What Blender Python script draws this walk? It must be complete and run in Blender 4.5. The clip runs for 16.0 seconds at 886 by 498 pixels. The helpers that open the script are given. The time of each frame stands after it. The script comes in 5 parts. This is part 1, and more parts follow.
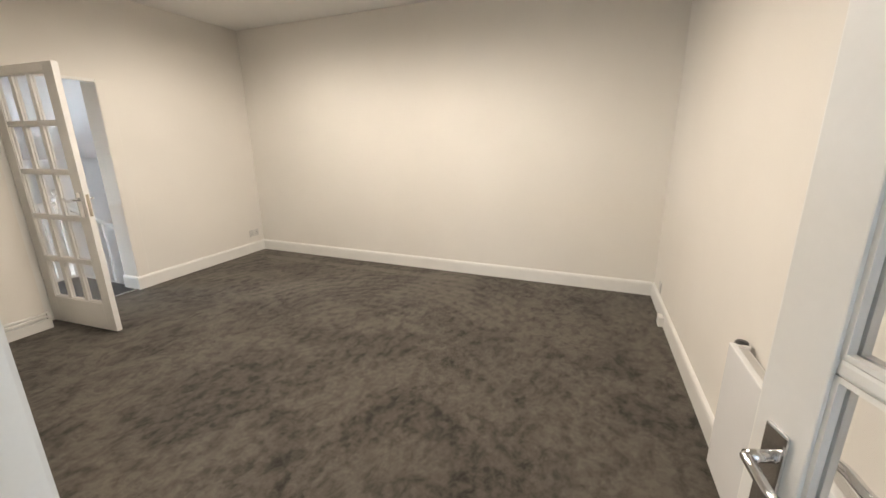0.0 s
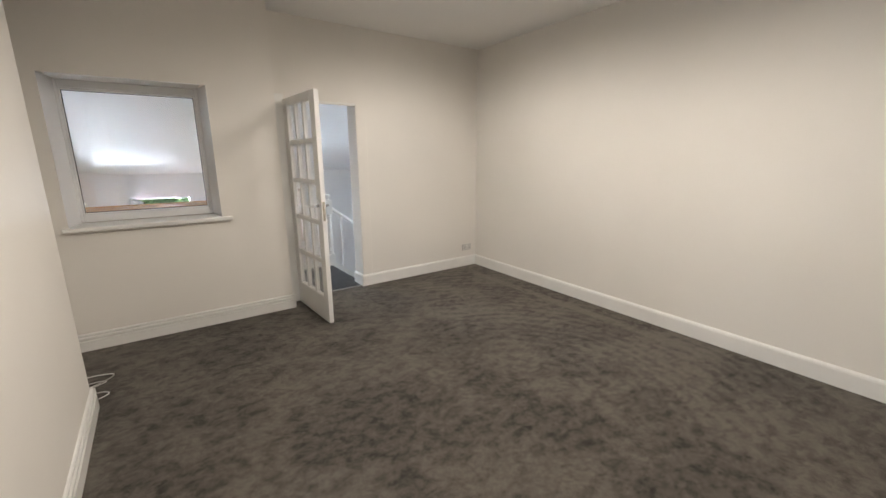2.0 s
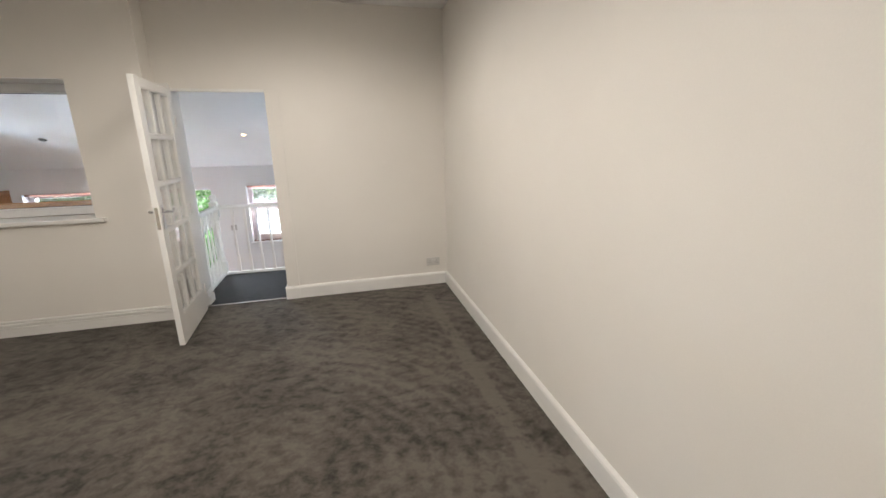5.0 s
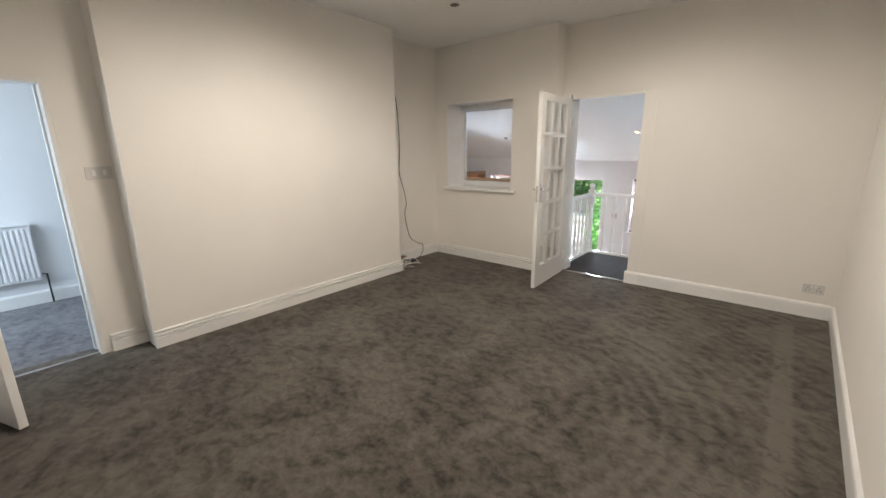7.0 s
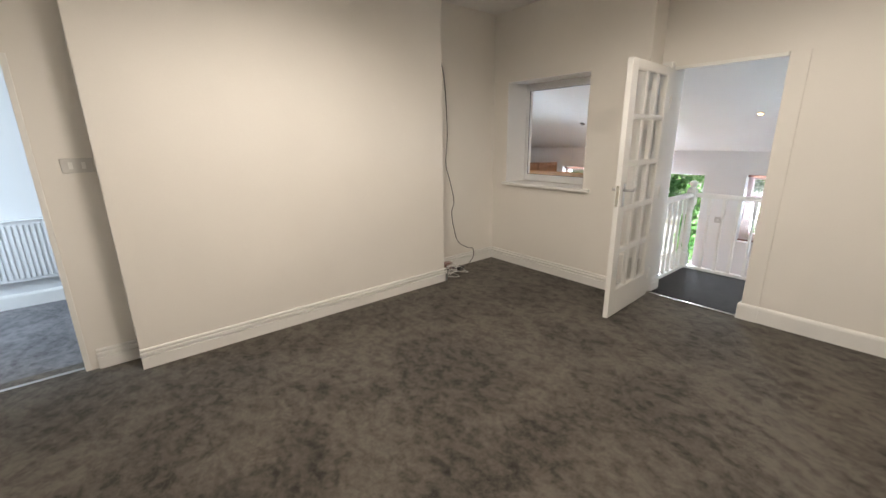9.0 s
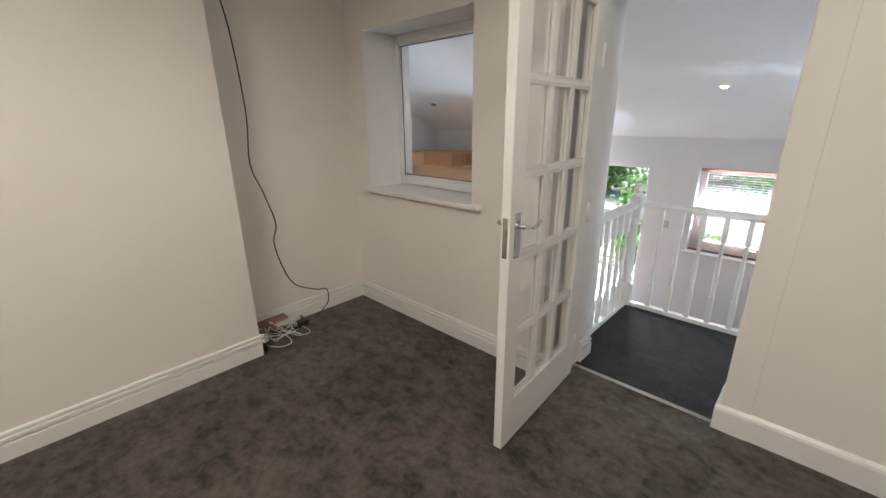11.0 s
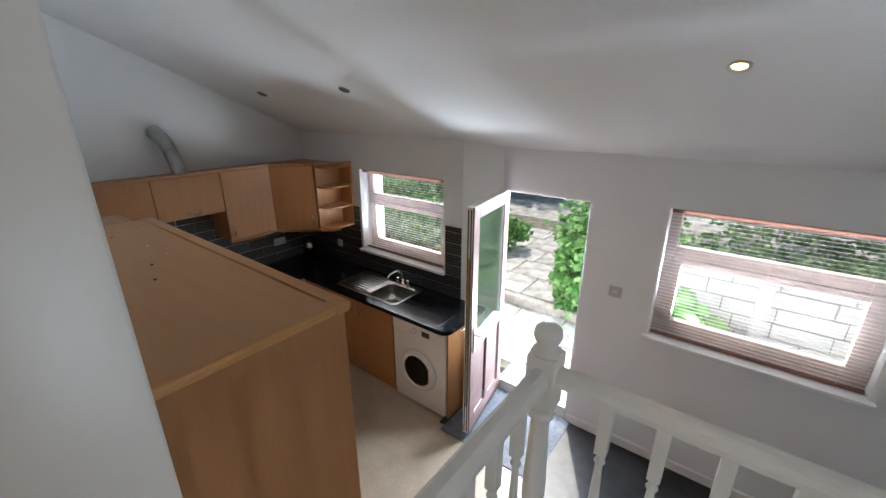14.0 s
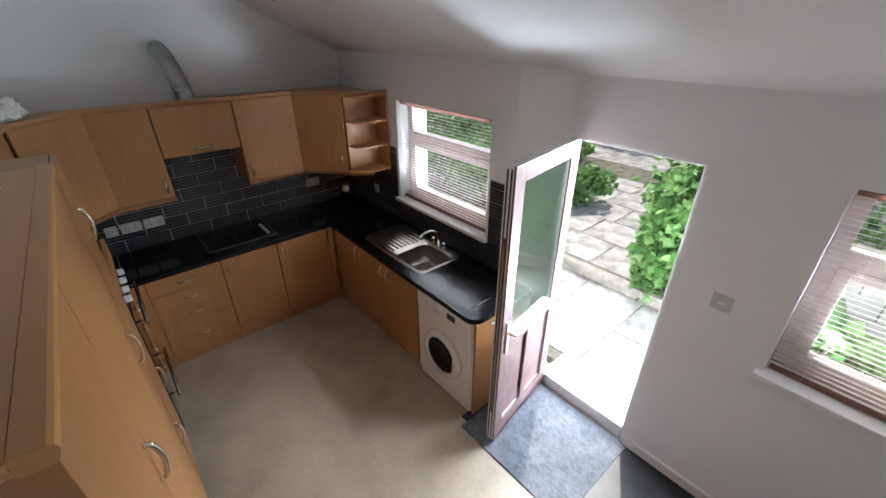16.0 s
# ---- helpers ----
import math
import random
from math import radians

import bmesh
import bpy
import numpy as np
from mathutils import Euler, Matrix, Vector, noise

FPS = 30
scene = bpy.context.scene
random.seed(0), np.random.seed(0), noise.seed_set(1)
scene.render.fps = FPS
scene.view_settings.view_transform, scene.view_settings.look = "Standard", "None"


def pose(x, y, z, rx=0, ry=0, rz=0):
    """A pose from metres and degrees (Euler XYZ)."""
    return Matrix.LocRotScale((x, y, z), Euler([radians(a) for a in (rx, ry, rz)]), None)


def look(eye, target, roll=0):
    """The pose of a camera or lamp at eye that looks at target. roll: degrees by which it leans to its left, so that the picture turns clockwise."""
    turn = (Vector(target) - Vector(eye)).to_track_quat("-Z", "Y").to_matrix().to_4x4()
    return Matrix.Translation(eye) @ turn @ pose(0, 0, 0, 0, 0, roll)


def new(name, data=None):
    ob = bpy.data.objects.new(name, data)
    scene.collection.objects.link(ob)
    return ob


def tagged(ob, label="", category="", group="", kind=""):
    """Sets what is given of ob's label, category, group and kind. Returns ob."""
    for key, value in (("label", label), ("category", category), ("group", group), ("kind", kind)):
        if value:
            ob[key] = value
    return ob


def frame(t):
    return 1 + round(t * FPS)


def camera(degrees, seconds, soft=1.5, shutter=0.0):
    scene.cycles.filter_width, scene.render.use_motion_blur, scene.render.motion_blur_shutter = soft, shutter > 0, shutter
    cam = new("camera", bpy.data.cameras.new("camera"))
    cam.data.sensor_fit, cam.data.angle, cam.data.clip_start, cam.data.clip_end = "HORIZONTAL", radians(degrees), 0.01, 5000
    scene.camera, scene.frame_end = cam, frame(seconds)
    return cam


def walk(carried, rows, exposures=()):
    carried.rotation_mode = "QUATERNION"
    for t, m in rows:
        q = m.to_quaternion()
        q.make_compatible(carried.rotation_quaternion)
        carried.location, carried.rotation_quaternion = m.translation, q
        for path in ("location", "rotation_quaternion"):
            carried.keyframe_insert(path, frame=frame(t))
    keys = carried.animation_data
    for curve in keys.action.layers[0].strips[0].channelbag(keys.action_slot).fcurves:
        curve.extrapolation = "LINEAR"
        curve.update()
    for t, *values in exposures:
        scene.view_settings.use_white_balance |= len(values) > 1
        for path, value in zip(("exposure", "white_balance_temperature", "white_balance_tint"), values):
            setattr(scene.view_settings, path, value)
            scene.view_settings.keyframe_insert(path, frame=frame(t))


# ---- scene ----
cam = camera(95.5, 16.0)
PATH = [
    (0, (-0.087, -0.066, 1.452), (1.704, 0.647, 0.921), -0.7),
    (0.5, (0.016, -0.037, 1.516), (1.618, 1.035, 0.982), -0.1),
    (1, (0.094, -0.028, 1.485), (1.457, 1.359, 1.016), -0.2),
    (1.5, (0.237, 0.012, 1.467), (1.392, 1.581, 1.013), -0.2),
    (2, (0.536, 0.088, 1.458), (1.665, 1.676, 1.008), -0.3),
    (2.5, (0.899, 0.075, 1.436), (2.091, 1.614, 0.977), -0.3),
    (3, (1.322, 0.064, 1.39), (2.563, 1.565, 0.934), -0.7),
    (3.2, (1.514, 0.09, 1.373), (2.773, 1.575, 0.914), -1.1),
    (5.3, (3.105, 0.117, 1.49), (3.123, 2.054, 0.995), -1.1),
    (5.5, (3.211, 0.061, 1.492), (2.871, 1.971, 1.008), -1.0),
    (6, (3.393, -0.181, 1.474), (2.637, 1.607, 0.993), -0.9),
    (6.5, (3.527, -0.294, 1.446), (2.541, 1.379, 0.967), -0.7),
    (7, (3.574, -0.31, 1.454), (2.318, 1.17, 0.974), -0.6),
    (7.5, (3.535, -0.329, 1.437), (2.132, 1.015, 0.961), -0.6),
    (8, (3.443, -0.247, 1.414), (1.98, 1.027, 0.93), -0.5),
    (8.5, (3.296, 0.059, 1.424), (1.802, 1.289, 0.92), -0.6),
    (8.7, (3.25, 0.21, 1.444), (1.751, 1.428, 0.925), -0.6),
    (10.8, (2.587, 2.005, 1.455), (1.259, 3.371, 0.847), -0.8),
    (11, (2.513, 2.165, 1.449), (1.203, 3.544, 0.833), -0.6),
    (11.5, (2.386, 2.605, 1.469), (1.158, 4.055, 0.843), -0.6),
    (12, (2.268, 3.039, 1.498), (1.107, 4.534, 0.853), -0.5),
    (12.5, (2.153, 3.397, 1.509), (1.001, 4.891, 0.845), -0.4),
    (13, (2.095, 3.729, 1.517), (0.946, 5.226, 0.853), -0.2),
    (13.5, (2.016, 4.093, 1.535), (0.868, 5.589, 0.869), -0.2),
    (14, (1.877, 4.411, 1.535), (0.726, 5.904, 0.867), -0.0),
    (14.5, (1.754, 4.668, 1.524), (0.599, 6.16, 0.86), -0.0),
    (15, (1.667, 4.950, 1.506), (0.381, 6.320, 0.823), -0.1),
    (15.5, (1.590, 5.183, 1.468), (0.271, 6.447, 0.654), -0.1),
    (16, (1.571, 5.228, 1.446), (0.236, 6.365, 0.484), -0.2),
]
EXPOSURES = [(0, 1.4, 6600, 10), (2, 1.12, 6250, 10), (5.5, 1.1, 6200, 10), (8.5, 1.12, 6500, 10), (11, 0.85, 6300, 10), (12.5, 0.42, 6300, 10), (13.5, 0.2, 6450, 10), (14.5, 0.04, 6500, 10), (16, 0.05, 6500, 10)]
walk(cam, [(t, look(eye, target, roll)) for t, eye, target, roll in PATH], EXPOSURES)

# ---- world, sun, lamps ----
world = bpy.data.worlds.new("sky_world")
scene.world = world
world.use_nodes = True
wn = world.node_tree
sky = wn.nodes.new("ShaderNodeTexSky")
sky.sky_type = "NISHITA"
sky.sun_disc = False
SUN_FROM = Vector((-0.42, 0.75, 1.05)).normalized()
sky.sun_elevation = math.asin(SUN_FROM.z)
sky.sun_rotation = math.atan2(SUN_FROM.x, SUN_FROM.y)
wn.nodes["Background"].inputs["Strength"].default_value = 0.15
wn.links.new(sky.outputs[0], wn.nodes["Background"].inputs["Color"])
sun = new("sun", bpy.data.lights.new("sun", "SUN"))
sun.data.energy, sun.data.angle, sun.data.color = 5.0, radians(0.6), (1, 0.95, 0.87)
sun.matrix_world = look(SUN_FROM * 30, (0, 0, 0))


def area_lamp(name, eye, target, w, h, power, color):
    ob = new(name, bpy.data.lights.new(name, "AREA"))
    ob.data.shape, ob.data.size, ob.data.size_y = "RECTANGLE", w, h
    ob.data.energy, ob.data.color = power, color
    ob.matrix_world = look(eye, target)
    return ob


def spot_lamp(name, x, y, z, power, color, radius=0.04, cone=165, blend=0.78):
    ob = new(name, bpy.data.lights.new(name, "SPOT"))
    ob.data.energy, ob.data.color, ob.data.shadow_soft_size = power, color, radius
    ob.data.spot_size, ob.data.spot_blend = radians(cone), blend
    ob.matrix_world = look((x, y, z), (x, y + 0.001, z - 1))
    return ob


WARM = (1.0, 0.89, 0.77)
DAY = (0.80, 0.90, 1.0)
GROUND = (0.74, 0.86, 1.0)   # tint of lamps standing in for terrace bounce, and of the east fill
# only the first ceiling light is known; the other two are added fill
LIVING_LIGHTS = [(2.66, 2.87, 26), (2.25, 1.25, 28), (1.62, 1.30, 50)]
for lx, ly, lw in LIVING_LIGHTS:
    spot_lamp("living_lamp", lx, ly, 2.62, lw, WARM, 0.2, 180, 0.6)
spot_lamp("kitchen_lamp", 1.752, 6.35, 1.64, 4, (1, 0.6, 0.3), 0.03, 120)
# area lamps added in and outside the openings to stand in for daylight
area_lamp("garden_door_light", (0.61, 7.54, 0.84), (0.61, 5.5, -0.6), 0.6, 0.10, 46, DAY)
area_lamp("sink_window_light", (-0.87, 7.545, 0.035), (-0.87, 7.045, 0.70), 1.02, 0.09, 125, GROUND)
area_lamp("garden_window_light", (2.07, 7.585, -0.03), (2.07, 7.085, 0.64), 1.02, 0.06, 250, GROUND)
# added fill: no window is known on this side
area_lamp("east_fill_light", (4.26, 4.60, 0.45), (2.6, 4.55, 2.6), 0.2, 1.1, 10, GROUND)
# three unseen lamps outside the doorway, added to brighten the kitchen
area_lamp("terrace_bounce_fill", (1.50, 8.55, -0.91), (0.2, 5.9, 1.3), 0.9, 0.14, 165, GROUND)
area_lamp("doorway_side_fill", (1.16, 7.90, 0.10), (-1.6, 5.2, 0.3), 0.4, 1.3, 34, DAY)
area_lamp("doorway_sky_fill", (0.60, 8.05, 1.12), (0.1, 5.4, -0.9), 0.8, 0.5, 68, DAY)
area_lamp("sink_window_sky_light", (-0.90, 7.304, 0.893), (-0.90, 7.308, 0.0), 1.0, 0.02, 1.2, DAY)
area_lamp("garden_window_sky_light", (2.07, 7.384, 0.893), (2.07, 7.388, 0.0), 1.0, 0.02, 1.6, DAY)
area_lamp("front_window_light", (-1.1, -2.16, 1.7), (-1.1, -0.3, 0.0), 1.3, 1.0, 46, (0.72, 0.86, 1.0))

# ---- materials ----


def mat(name, color, rough=0.6, metal=0.0, var=0.06, scale=6.0, fine=120.0, bump=0.05, spec=0.5, dist=0.002, coat=0.0, rand=0.0):
    """Base colour with a coarse and a fine noise, and a fine relief."""
    m = bpy.data.materials.new(name)
    m.use_nodes = True
    nt = m.node_tree
    b = nt.nodes["Principled BSDF"]
    b.inputs["Roughness"].default_value = rough
    b.inputs["Metallic"].default_value = metal
    b.inputs["Specular IOR Level"].default_value = spec
    b.inputs["Coat Weight"].default_value = coat
    tc = nt.nodes.new("ShaderNodeTexCoord")
    n1 = nt.nodes.new("ShaderNodeTexNoise")
    n1.inputs["Scale"].default_value, n1.inputs["Detail"].default_value = scale, 6
    n2 = nt.nodes.new("ShaderNodeTexNoise")
    n2.inputs["Scale"].default_value, n2.inputs["Detail"].default_value = fine, 3
    nt.links.new(tc.outputs["Object"], n1.inputs["Vector"])
    nt.links.new(tc.outputs["Object"], n2.inputs["Vector"])
    mix = nt.nodes.new("ShaderNodeMath")
    mix.operation = "MULTIPLY_ADD"
    mix.inputs[1].default_value = 0.35
    nt.links.new(n2.outputs["Fac"], mix.inputs[0])
    nt.links.new(n1.outputs["Fac"], mix.inputs[2])
    ramp = nt.nodes.new("ShaderNodeMapRange")
    ramp.inputs["From Min"].default_value, ramp.inputs["From Max"].default_value = 0.35, 1.0
    ramp.inputs["To Min"].default_value, ramp.inputs["To Max"].default_value = 1 - var * 2, 1 + var * 2
    nt.links.new(mix.outputs[0], ramp.inputs["Value"])
    mul = nt.nodes.new("ShaderNodeVectorMath")
    mul.operation = "SCALE"
    mul.inputs[0].default_value = color
    last = ramp.outputs[0]
    if rand:
        oi = nt.nodes.new("ShaderNodeObjectInfo")
        rr = nt.nodes.new("ShaderNodeMapRange")
        rr.inputs["To Min"].default_value, rr.inputs["To Max"].default_value = 1 - rand, 1 + rand
        nt.links.new(oi.outputs["Random"], rr.inputs["Value"])
        mm = nt.nodes.new("ShaderNodeMath")
        mm.operation = "MULTIPLY"
        nt.links.new(rr.outputs[0], mm.inputs[0])
        nt.links.new(last, mm.inputs[1])
        last = mm.outputs[0]
    nt.links.new(last, mul.inputs["Scale"])
    nt.links.new(mul.outputs[0], b.inputs["Base Color"])
    if bump:
        bp = nt.nodes.new("ShaderNodeBump")
        bp.inputs["Strength"].default_value, bp.inputs["Distance"].default_value = bump, dist
        nt.links.new(n2.outputs["Fac"], bp.inputs["Height"])
        nt.links.new(bp.outputs[0], b.inputs["Normal"])
    return m


def carpet_mat(name, dark, light, patch=5.0, brushed=False, marks=0.22):
    """Cut-pile carpet: soft brushed patches, finer swirls and a pile grain."""
    m = bpy.data.materials.new(name)
    m.use_nodes = True
    nt = m.node_tree
    b = nt.nodes["Principled BSDF"]
    b.inputs["Roughness"].default_value = 0.95
    b.inputs["Specular IOR Level"].default_value = 0.1
    b.inputs["Sheen Weight"].default_value = 0.12
    b.inputs["Sheen Roughness"].default_value = 0.5
    tc = nt.nodes.new("ShaderNodeTexCoord")
    warp = nt.nodes.new("ShaderNodeMapping")
    warp.inputs["Rotation"].default_value = (0, 0, 0.6)
    warp.inputs["Scale"].default_value = (1.0, 1.35, 1.0)
    nt.links.new(tc.outputs["Object"], warp.inputs["Vector"])
    out = []
    # soft lie of the pile, strokes a hand or a shoe leaves in it, tufts, and single fibres
    for src, sc, det, rgh, dis in ((tc, patch * 0.55, 3, 0.5, 0.6), (warp, patch * 2.9, 4, 0.56, 0.35), (tc, patch * 9, 3, 0.65, 0.3), (tc, 260, 2, 0.75, 0)):
        n = nt.nodes.new("ShaderNodeTexNoise")
        n.inputs["Scale"].default_value, n.inputs["Detail"].default_value = sc, det
        n.inputs["Roughness"].default_value, n.inputs["Distortion"].default_value = rgh, dis
        nt.links.new(src.outputs["Vector" if src is warp else "Object"], n.inputs["Vector"])
        out.append(n.outputs["Fac"])
    big, stroke = [nt.nodes.new("ShaderNodeMapRange") for _ in range(2)]
    for node, src, lo, hi, top in ((big, out[0], 0.38, 0.62, 0.16), (stroke, out[1], 0.30, 0.62, marks)):
        node.interpolation_type = "SMOOTHSTEP"
        node.inputs["From Min"].default_value, node.inputs["From Max"].default_value = lo, hi
        node.inputs["To Max"].default_value = top
        nt.links.new(src, node.inputs["Value"])
    a0 = nt.nodes.new("ShaderNodeMath")
    nt.links.new(big.outputs[0], a0.inputs[0])
    nt.links.new(stroke.outputs[0], a0.inputs[1])
    a1 = nt.nodes.new("ShaderNodeMath")
    a1.operation = "MULTIPLY_ADD"
    a1.inputs[1].default_value = 0.55
    nt.links.new(out[2], a1.inputs[0])
    nt.links.new(a0.outputs[0], a1.inputs[2])
    a2 = nt.nodes.new("ShaderNodeMath")
    a2.operation = "MULTIPLY_ADD"
    a2.inputs[1].default_value = 0.45
    nt.links.new(out[3], a2.inputs[0])
    nt.links.new(a1.outputs[0], a2.inputs[2])
    if brushed:
        # a vacuumed stripe beside the long wall and arcs swept into the pile before it
        sp = nt.nodes.new("ShaderNodeSeparateXYZ")
        nt.links.new(tc.outputs["Object"], sp.inputs[0])

        def band(axis, lo, hi, soft):
            parts = []
            for at, sgn in ((lo, 1), (hi, -1)):
                r = nt.nodes.new("ShaderNodeMapRange")
                r.interpolation_type = "SMOOTHSTEP"
                r.inputs["From Min"].default_value, r.inputs["From Max"].default_value = at - sgn * soft, at + sgn * soft
                nt.links.new(sp.outputs[axis], r.inputs["Value"])
                parts.append(r.outputs[0])
            return times(*parts)

        def times(p, q):
            k = nt.nodes.new("ShaderNodeMath")
            k.operation = "MULTIPLY"
            for i, v in enumerate((p, q)):
                if isinstance(v, float):
                    k.inputs[i].default_value = v
                else:
                    nt.links.new(v, k.inputs[i])
            return k.outputs[0]

        def plus(p, q):
            k = nt.nodes.new("ShaderNodeMath")
            nt.links.new(p, k.inputs[0])
            nt.links.new(q, k.inputs[1])
            return k.outputs[0]

        stripe = times(times(band("X", 3.69, 3.79, 0.018), band("Y", 1.3, 4.0, 0.3)), out[2])
        mp = nt.nodes.new("ShaderNodeMapping")
        mp.inputs["Location"].default_value = (-2.2, -1.6, 0)
        nt.links.new(tc.outputs["Object"], mp.inputs["Vector"])
        wv = nt.nodes.new("ShaderNodeTexWave")
        wv.wave_type, wv.rings_direction = "RINGS", "Z"
        wv.inputs["Scale"].default_value, wv.inputs["Distortion"].default_value = 3.0, 5.5
        wv.inputs["Detail"].default_value, wv.inputs["Detail Scale"].default_value = 2.0, 0.8
        nt.links.new(mp.outputs[0], wv.inputs["Vector"])
        arcs = times(times(band("X", 2.6, 4.2, 0.4), band("Y", 0.6, 4.3, 0.5)), wv.outputs["Fac"])
        a2_out = plus(plus(a2.outputs[0], times(stripe, 0.46)), times(arcs, 0.11))
    else:
        a2_out = a2.outputs[0]
    ramp = nt.nodes.new("ShaderNodeValToRGB")
    ramp.color_ramp.elements[0].color, ramp.color_ramp.elements[1].color = (*dark, 1), (*light, 1)
    sc = nt.nodes.new("ShaderNodeMapRange")
    sc.inputs["From Min"].default_value, sc.inputs["From Max"].default_value = 0.38, 1.09
    nt.links.new(a2_out, sc.inputs["Value"])
    ramp.color_ramp.elements[0].position, ramp.color_ramp.elements[1].position = 0.12, 0.80
    nt.links.new(sc.outputs[0], ramp.inputs["Fac"])
    nt.links.new(ramp.outputs[0], b.inputs["Base Color"])
    bp = nt.nodes.new("ShaderNodeBump")
    bp.inputs["Strength"].default_value, bp.inputs["Distance"].default_value = 0.6, 0.012
    nt.links.new(a2.outputs[0], bp.inputs["Height"])
    nt.links.new(bp.outputs[0], b.inputs["Normal"])
    return m


def wood_mat(name, light, dark, stretch=(1.0, 1.0, 0.08), rough=0.38, scale=22.0):
    m = bpy.data.materials.new(name)
    m.use_nodes = True
    nt = m.node_tree
    b = nt.nodes["Principled BSDF"]
    b.inputs["Roughness"].default_value = rough
    tc = nt.nodes.new("ShaderNodeTexCoord")
    mp = nt.nodes.new("ShaderNodeMapping")
    mp.inputs["Scale"].default_value = stretch
    nt.links.new(tc.outputs["Object"], mp.inputs["Vector"])
    n1 = nt.nodes.new("ShaderNodeTexNoise")
    n1.inputs["Scale"].default_value, n1.inputs["Detail"].default_value, n1.inputs["Distortion"].default_value = scale, 5, 0.6
    n2 = nt.nodes.new("ShaderNodeTexNoise")
    n2.inputs["Scale"].default_value, n2.inputs["Detail"].default_value = scale * 9, 3
    n3 = nt.nodes.new("ShaderNodeTexNoise")
    n3.inputs["Scale"].default_value = 1.7
    nt.links.new(mp.outputs[0], n1.inputs["Vector"])
    nt.links.new(mp.outputs[0], n2.inputs["Vector"])
    nt.links.new(tc.outputs["Object"], n3.inputs["Vector"])
    a = nt.nodes.new("ShaderNodeMath")
    a.operation = "MULTIPLY_ADD"
    a.inputs[1].default_value = 0.5
    nt.links.new(n2.outputs["Fac"], a.inputs[0])
    nt.links.new(n1.outputs["Fac"], a.inputs[2])
    a3 = nt.nodes.new("ShaderNodeMath")
    a3.operation = "MULTIPLY_ADD"
    a3.inputs[1].default_value = 0.6
    nt.links.new(n3.outputs["Fac"], a3.inputs[0])
    nt.links.new(a.outputs[0], a3.inputs[2])
    mr = nt.nodes.new("ShaderNodeMapRange")
    mr.inputs["From Min"].default_value, mr.inputs["From Max"].default_value = 0.7, 1.4
    nt.links.new(a3.outputs[0], mr.inputs["Value"])
    ramp = nt.nodes.new("ShaderNodeValToRGB")
    ramp.color_ramp.elements[0].color, ramp.color_ramp.elements[1].color = (*dark, 1), (*light, 1)
    nt.links.new(mr.outputs[0], ramp.inputs["Fac"])
    nt.links.new(ramp.outputs[0], b.inputs["Base Color"])
    bp = nt.nodes.new("ShaderNodeBump")
    bp.inputs["Strength"].default_value, bp.inputs["Distance"].default_value = 0.05, 0.001
    nt.links.new(a.outputs[0], bp.inputs["Height"])
    nt.links.new(bp.outputs[0], b.inputs["Normal"])
    return m


def glass_mat(name, tint=(1, 1, 1), rough=0.0, clear=0.9):
    """Thin pane: mostly clear, with a weak mirror on top."""
    m = bpy.data.materials.new(name)
    m.use_nodes = True
    nt = m.node_tree
    nt.nodes.remove(nt.nodes["Principled BSDF"])
    tr = nt.nodes.new("ShaderNodeBsdfTransparent")
    tr.inputs["Color"].default_value = (*tint, 1)
    gl = nt.nodes.new("ShaderNodeBsdfGlossy")
    gl.inputs["Roughness"].default_value = rough
    lw = nt.nodes.new("ShaderNodeLayerWeight")
    lw.inputs["Blend"].default_value = 0.5
    pw = nt.nodes.new("ShaderNodeMath")
    pw.operation = "POWER"
    pw.inputs[1].default_value = 4.5
    nt.links.new(lw.outputs["Facing"], pw.inputs[0])
    fr = nt.nodes.new("ShaderNodeMath")
    fr.operation = "MULTIPLY_ADD"
    fr.inputs[1].default_value, fr.inputs[2].default_value = 0.85, 0.045
    nt.links.new(pw.outputs[0], fr.inputs[0])
    mx = nt.nodes.new("ShaderNodeMixShader")
    nt.links.new(fr.outputs[0], mx.inputs["Fac"])
    nt.links.new(tr.outputs[0], mx.inputs[1])
    nt.links.new(gl.outputs[0], mx.inputs[2])
    nt.links.new(mx.outputs[0], nt.nodes["Material Output"].inputs["Surface"])
    return m


def tile_mat(name, dark, line, pitch):
    """Dark tile with fine pale pinstripes along it."""
    m = mat(name, dark, rough=0.3, var=0.12, scale=9, fine=90, bump=0.1, rand=0.25)
    nt = m.node_tree
    b = nt.nodes["Principled BSDF"]
    tc = nt.nodes.new("ShaderNodeTexCoord")
    sp = nt.nodes.new("ShaderNodeSeparateXYZ")
    nt.links.new(tc.outputs["Object"], sp.inputs[0])
    md = nt.nodes.new("ShaderNodeMath")
    md.operation = "PINGPONG"
    md.inputs[1].default_value = pitch / 2
    nt.links.new(sp.outputs["Z"], md.inputs[0])
    lt = nt.nodes.new("ShaderNodeMath")
    lt.operation = "LESS_THAN"
    lt.inputs[1].default_value = 0.0013
    nt.links.new(md.outputs[0], lt.inputs[0])
    mx = nt.nodes.new("ShaderNodeMix")
    mx.data_type = "RGBA"
    old = b.inputs["Base Color"].links[0].from_socket
    nt.links.new(lt.outputs[0], mx.inputs["Factor"])
    nt.links.new(old, mx.inputs[6])
    mx.inputs[7].default_value = (*line, 1)
    nt.links.new(mx.outputs[2], b.inputs["Base Color"])
    return m


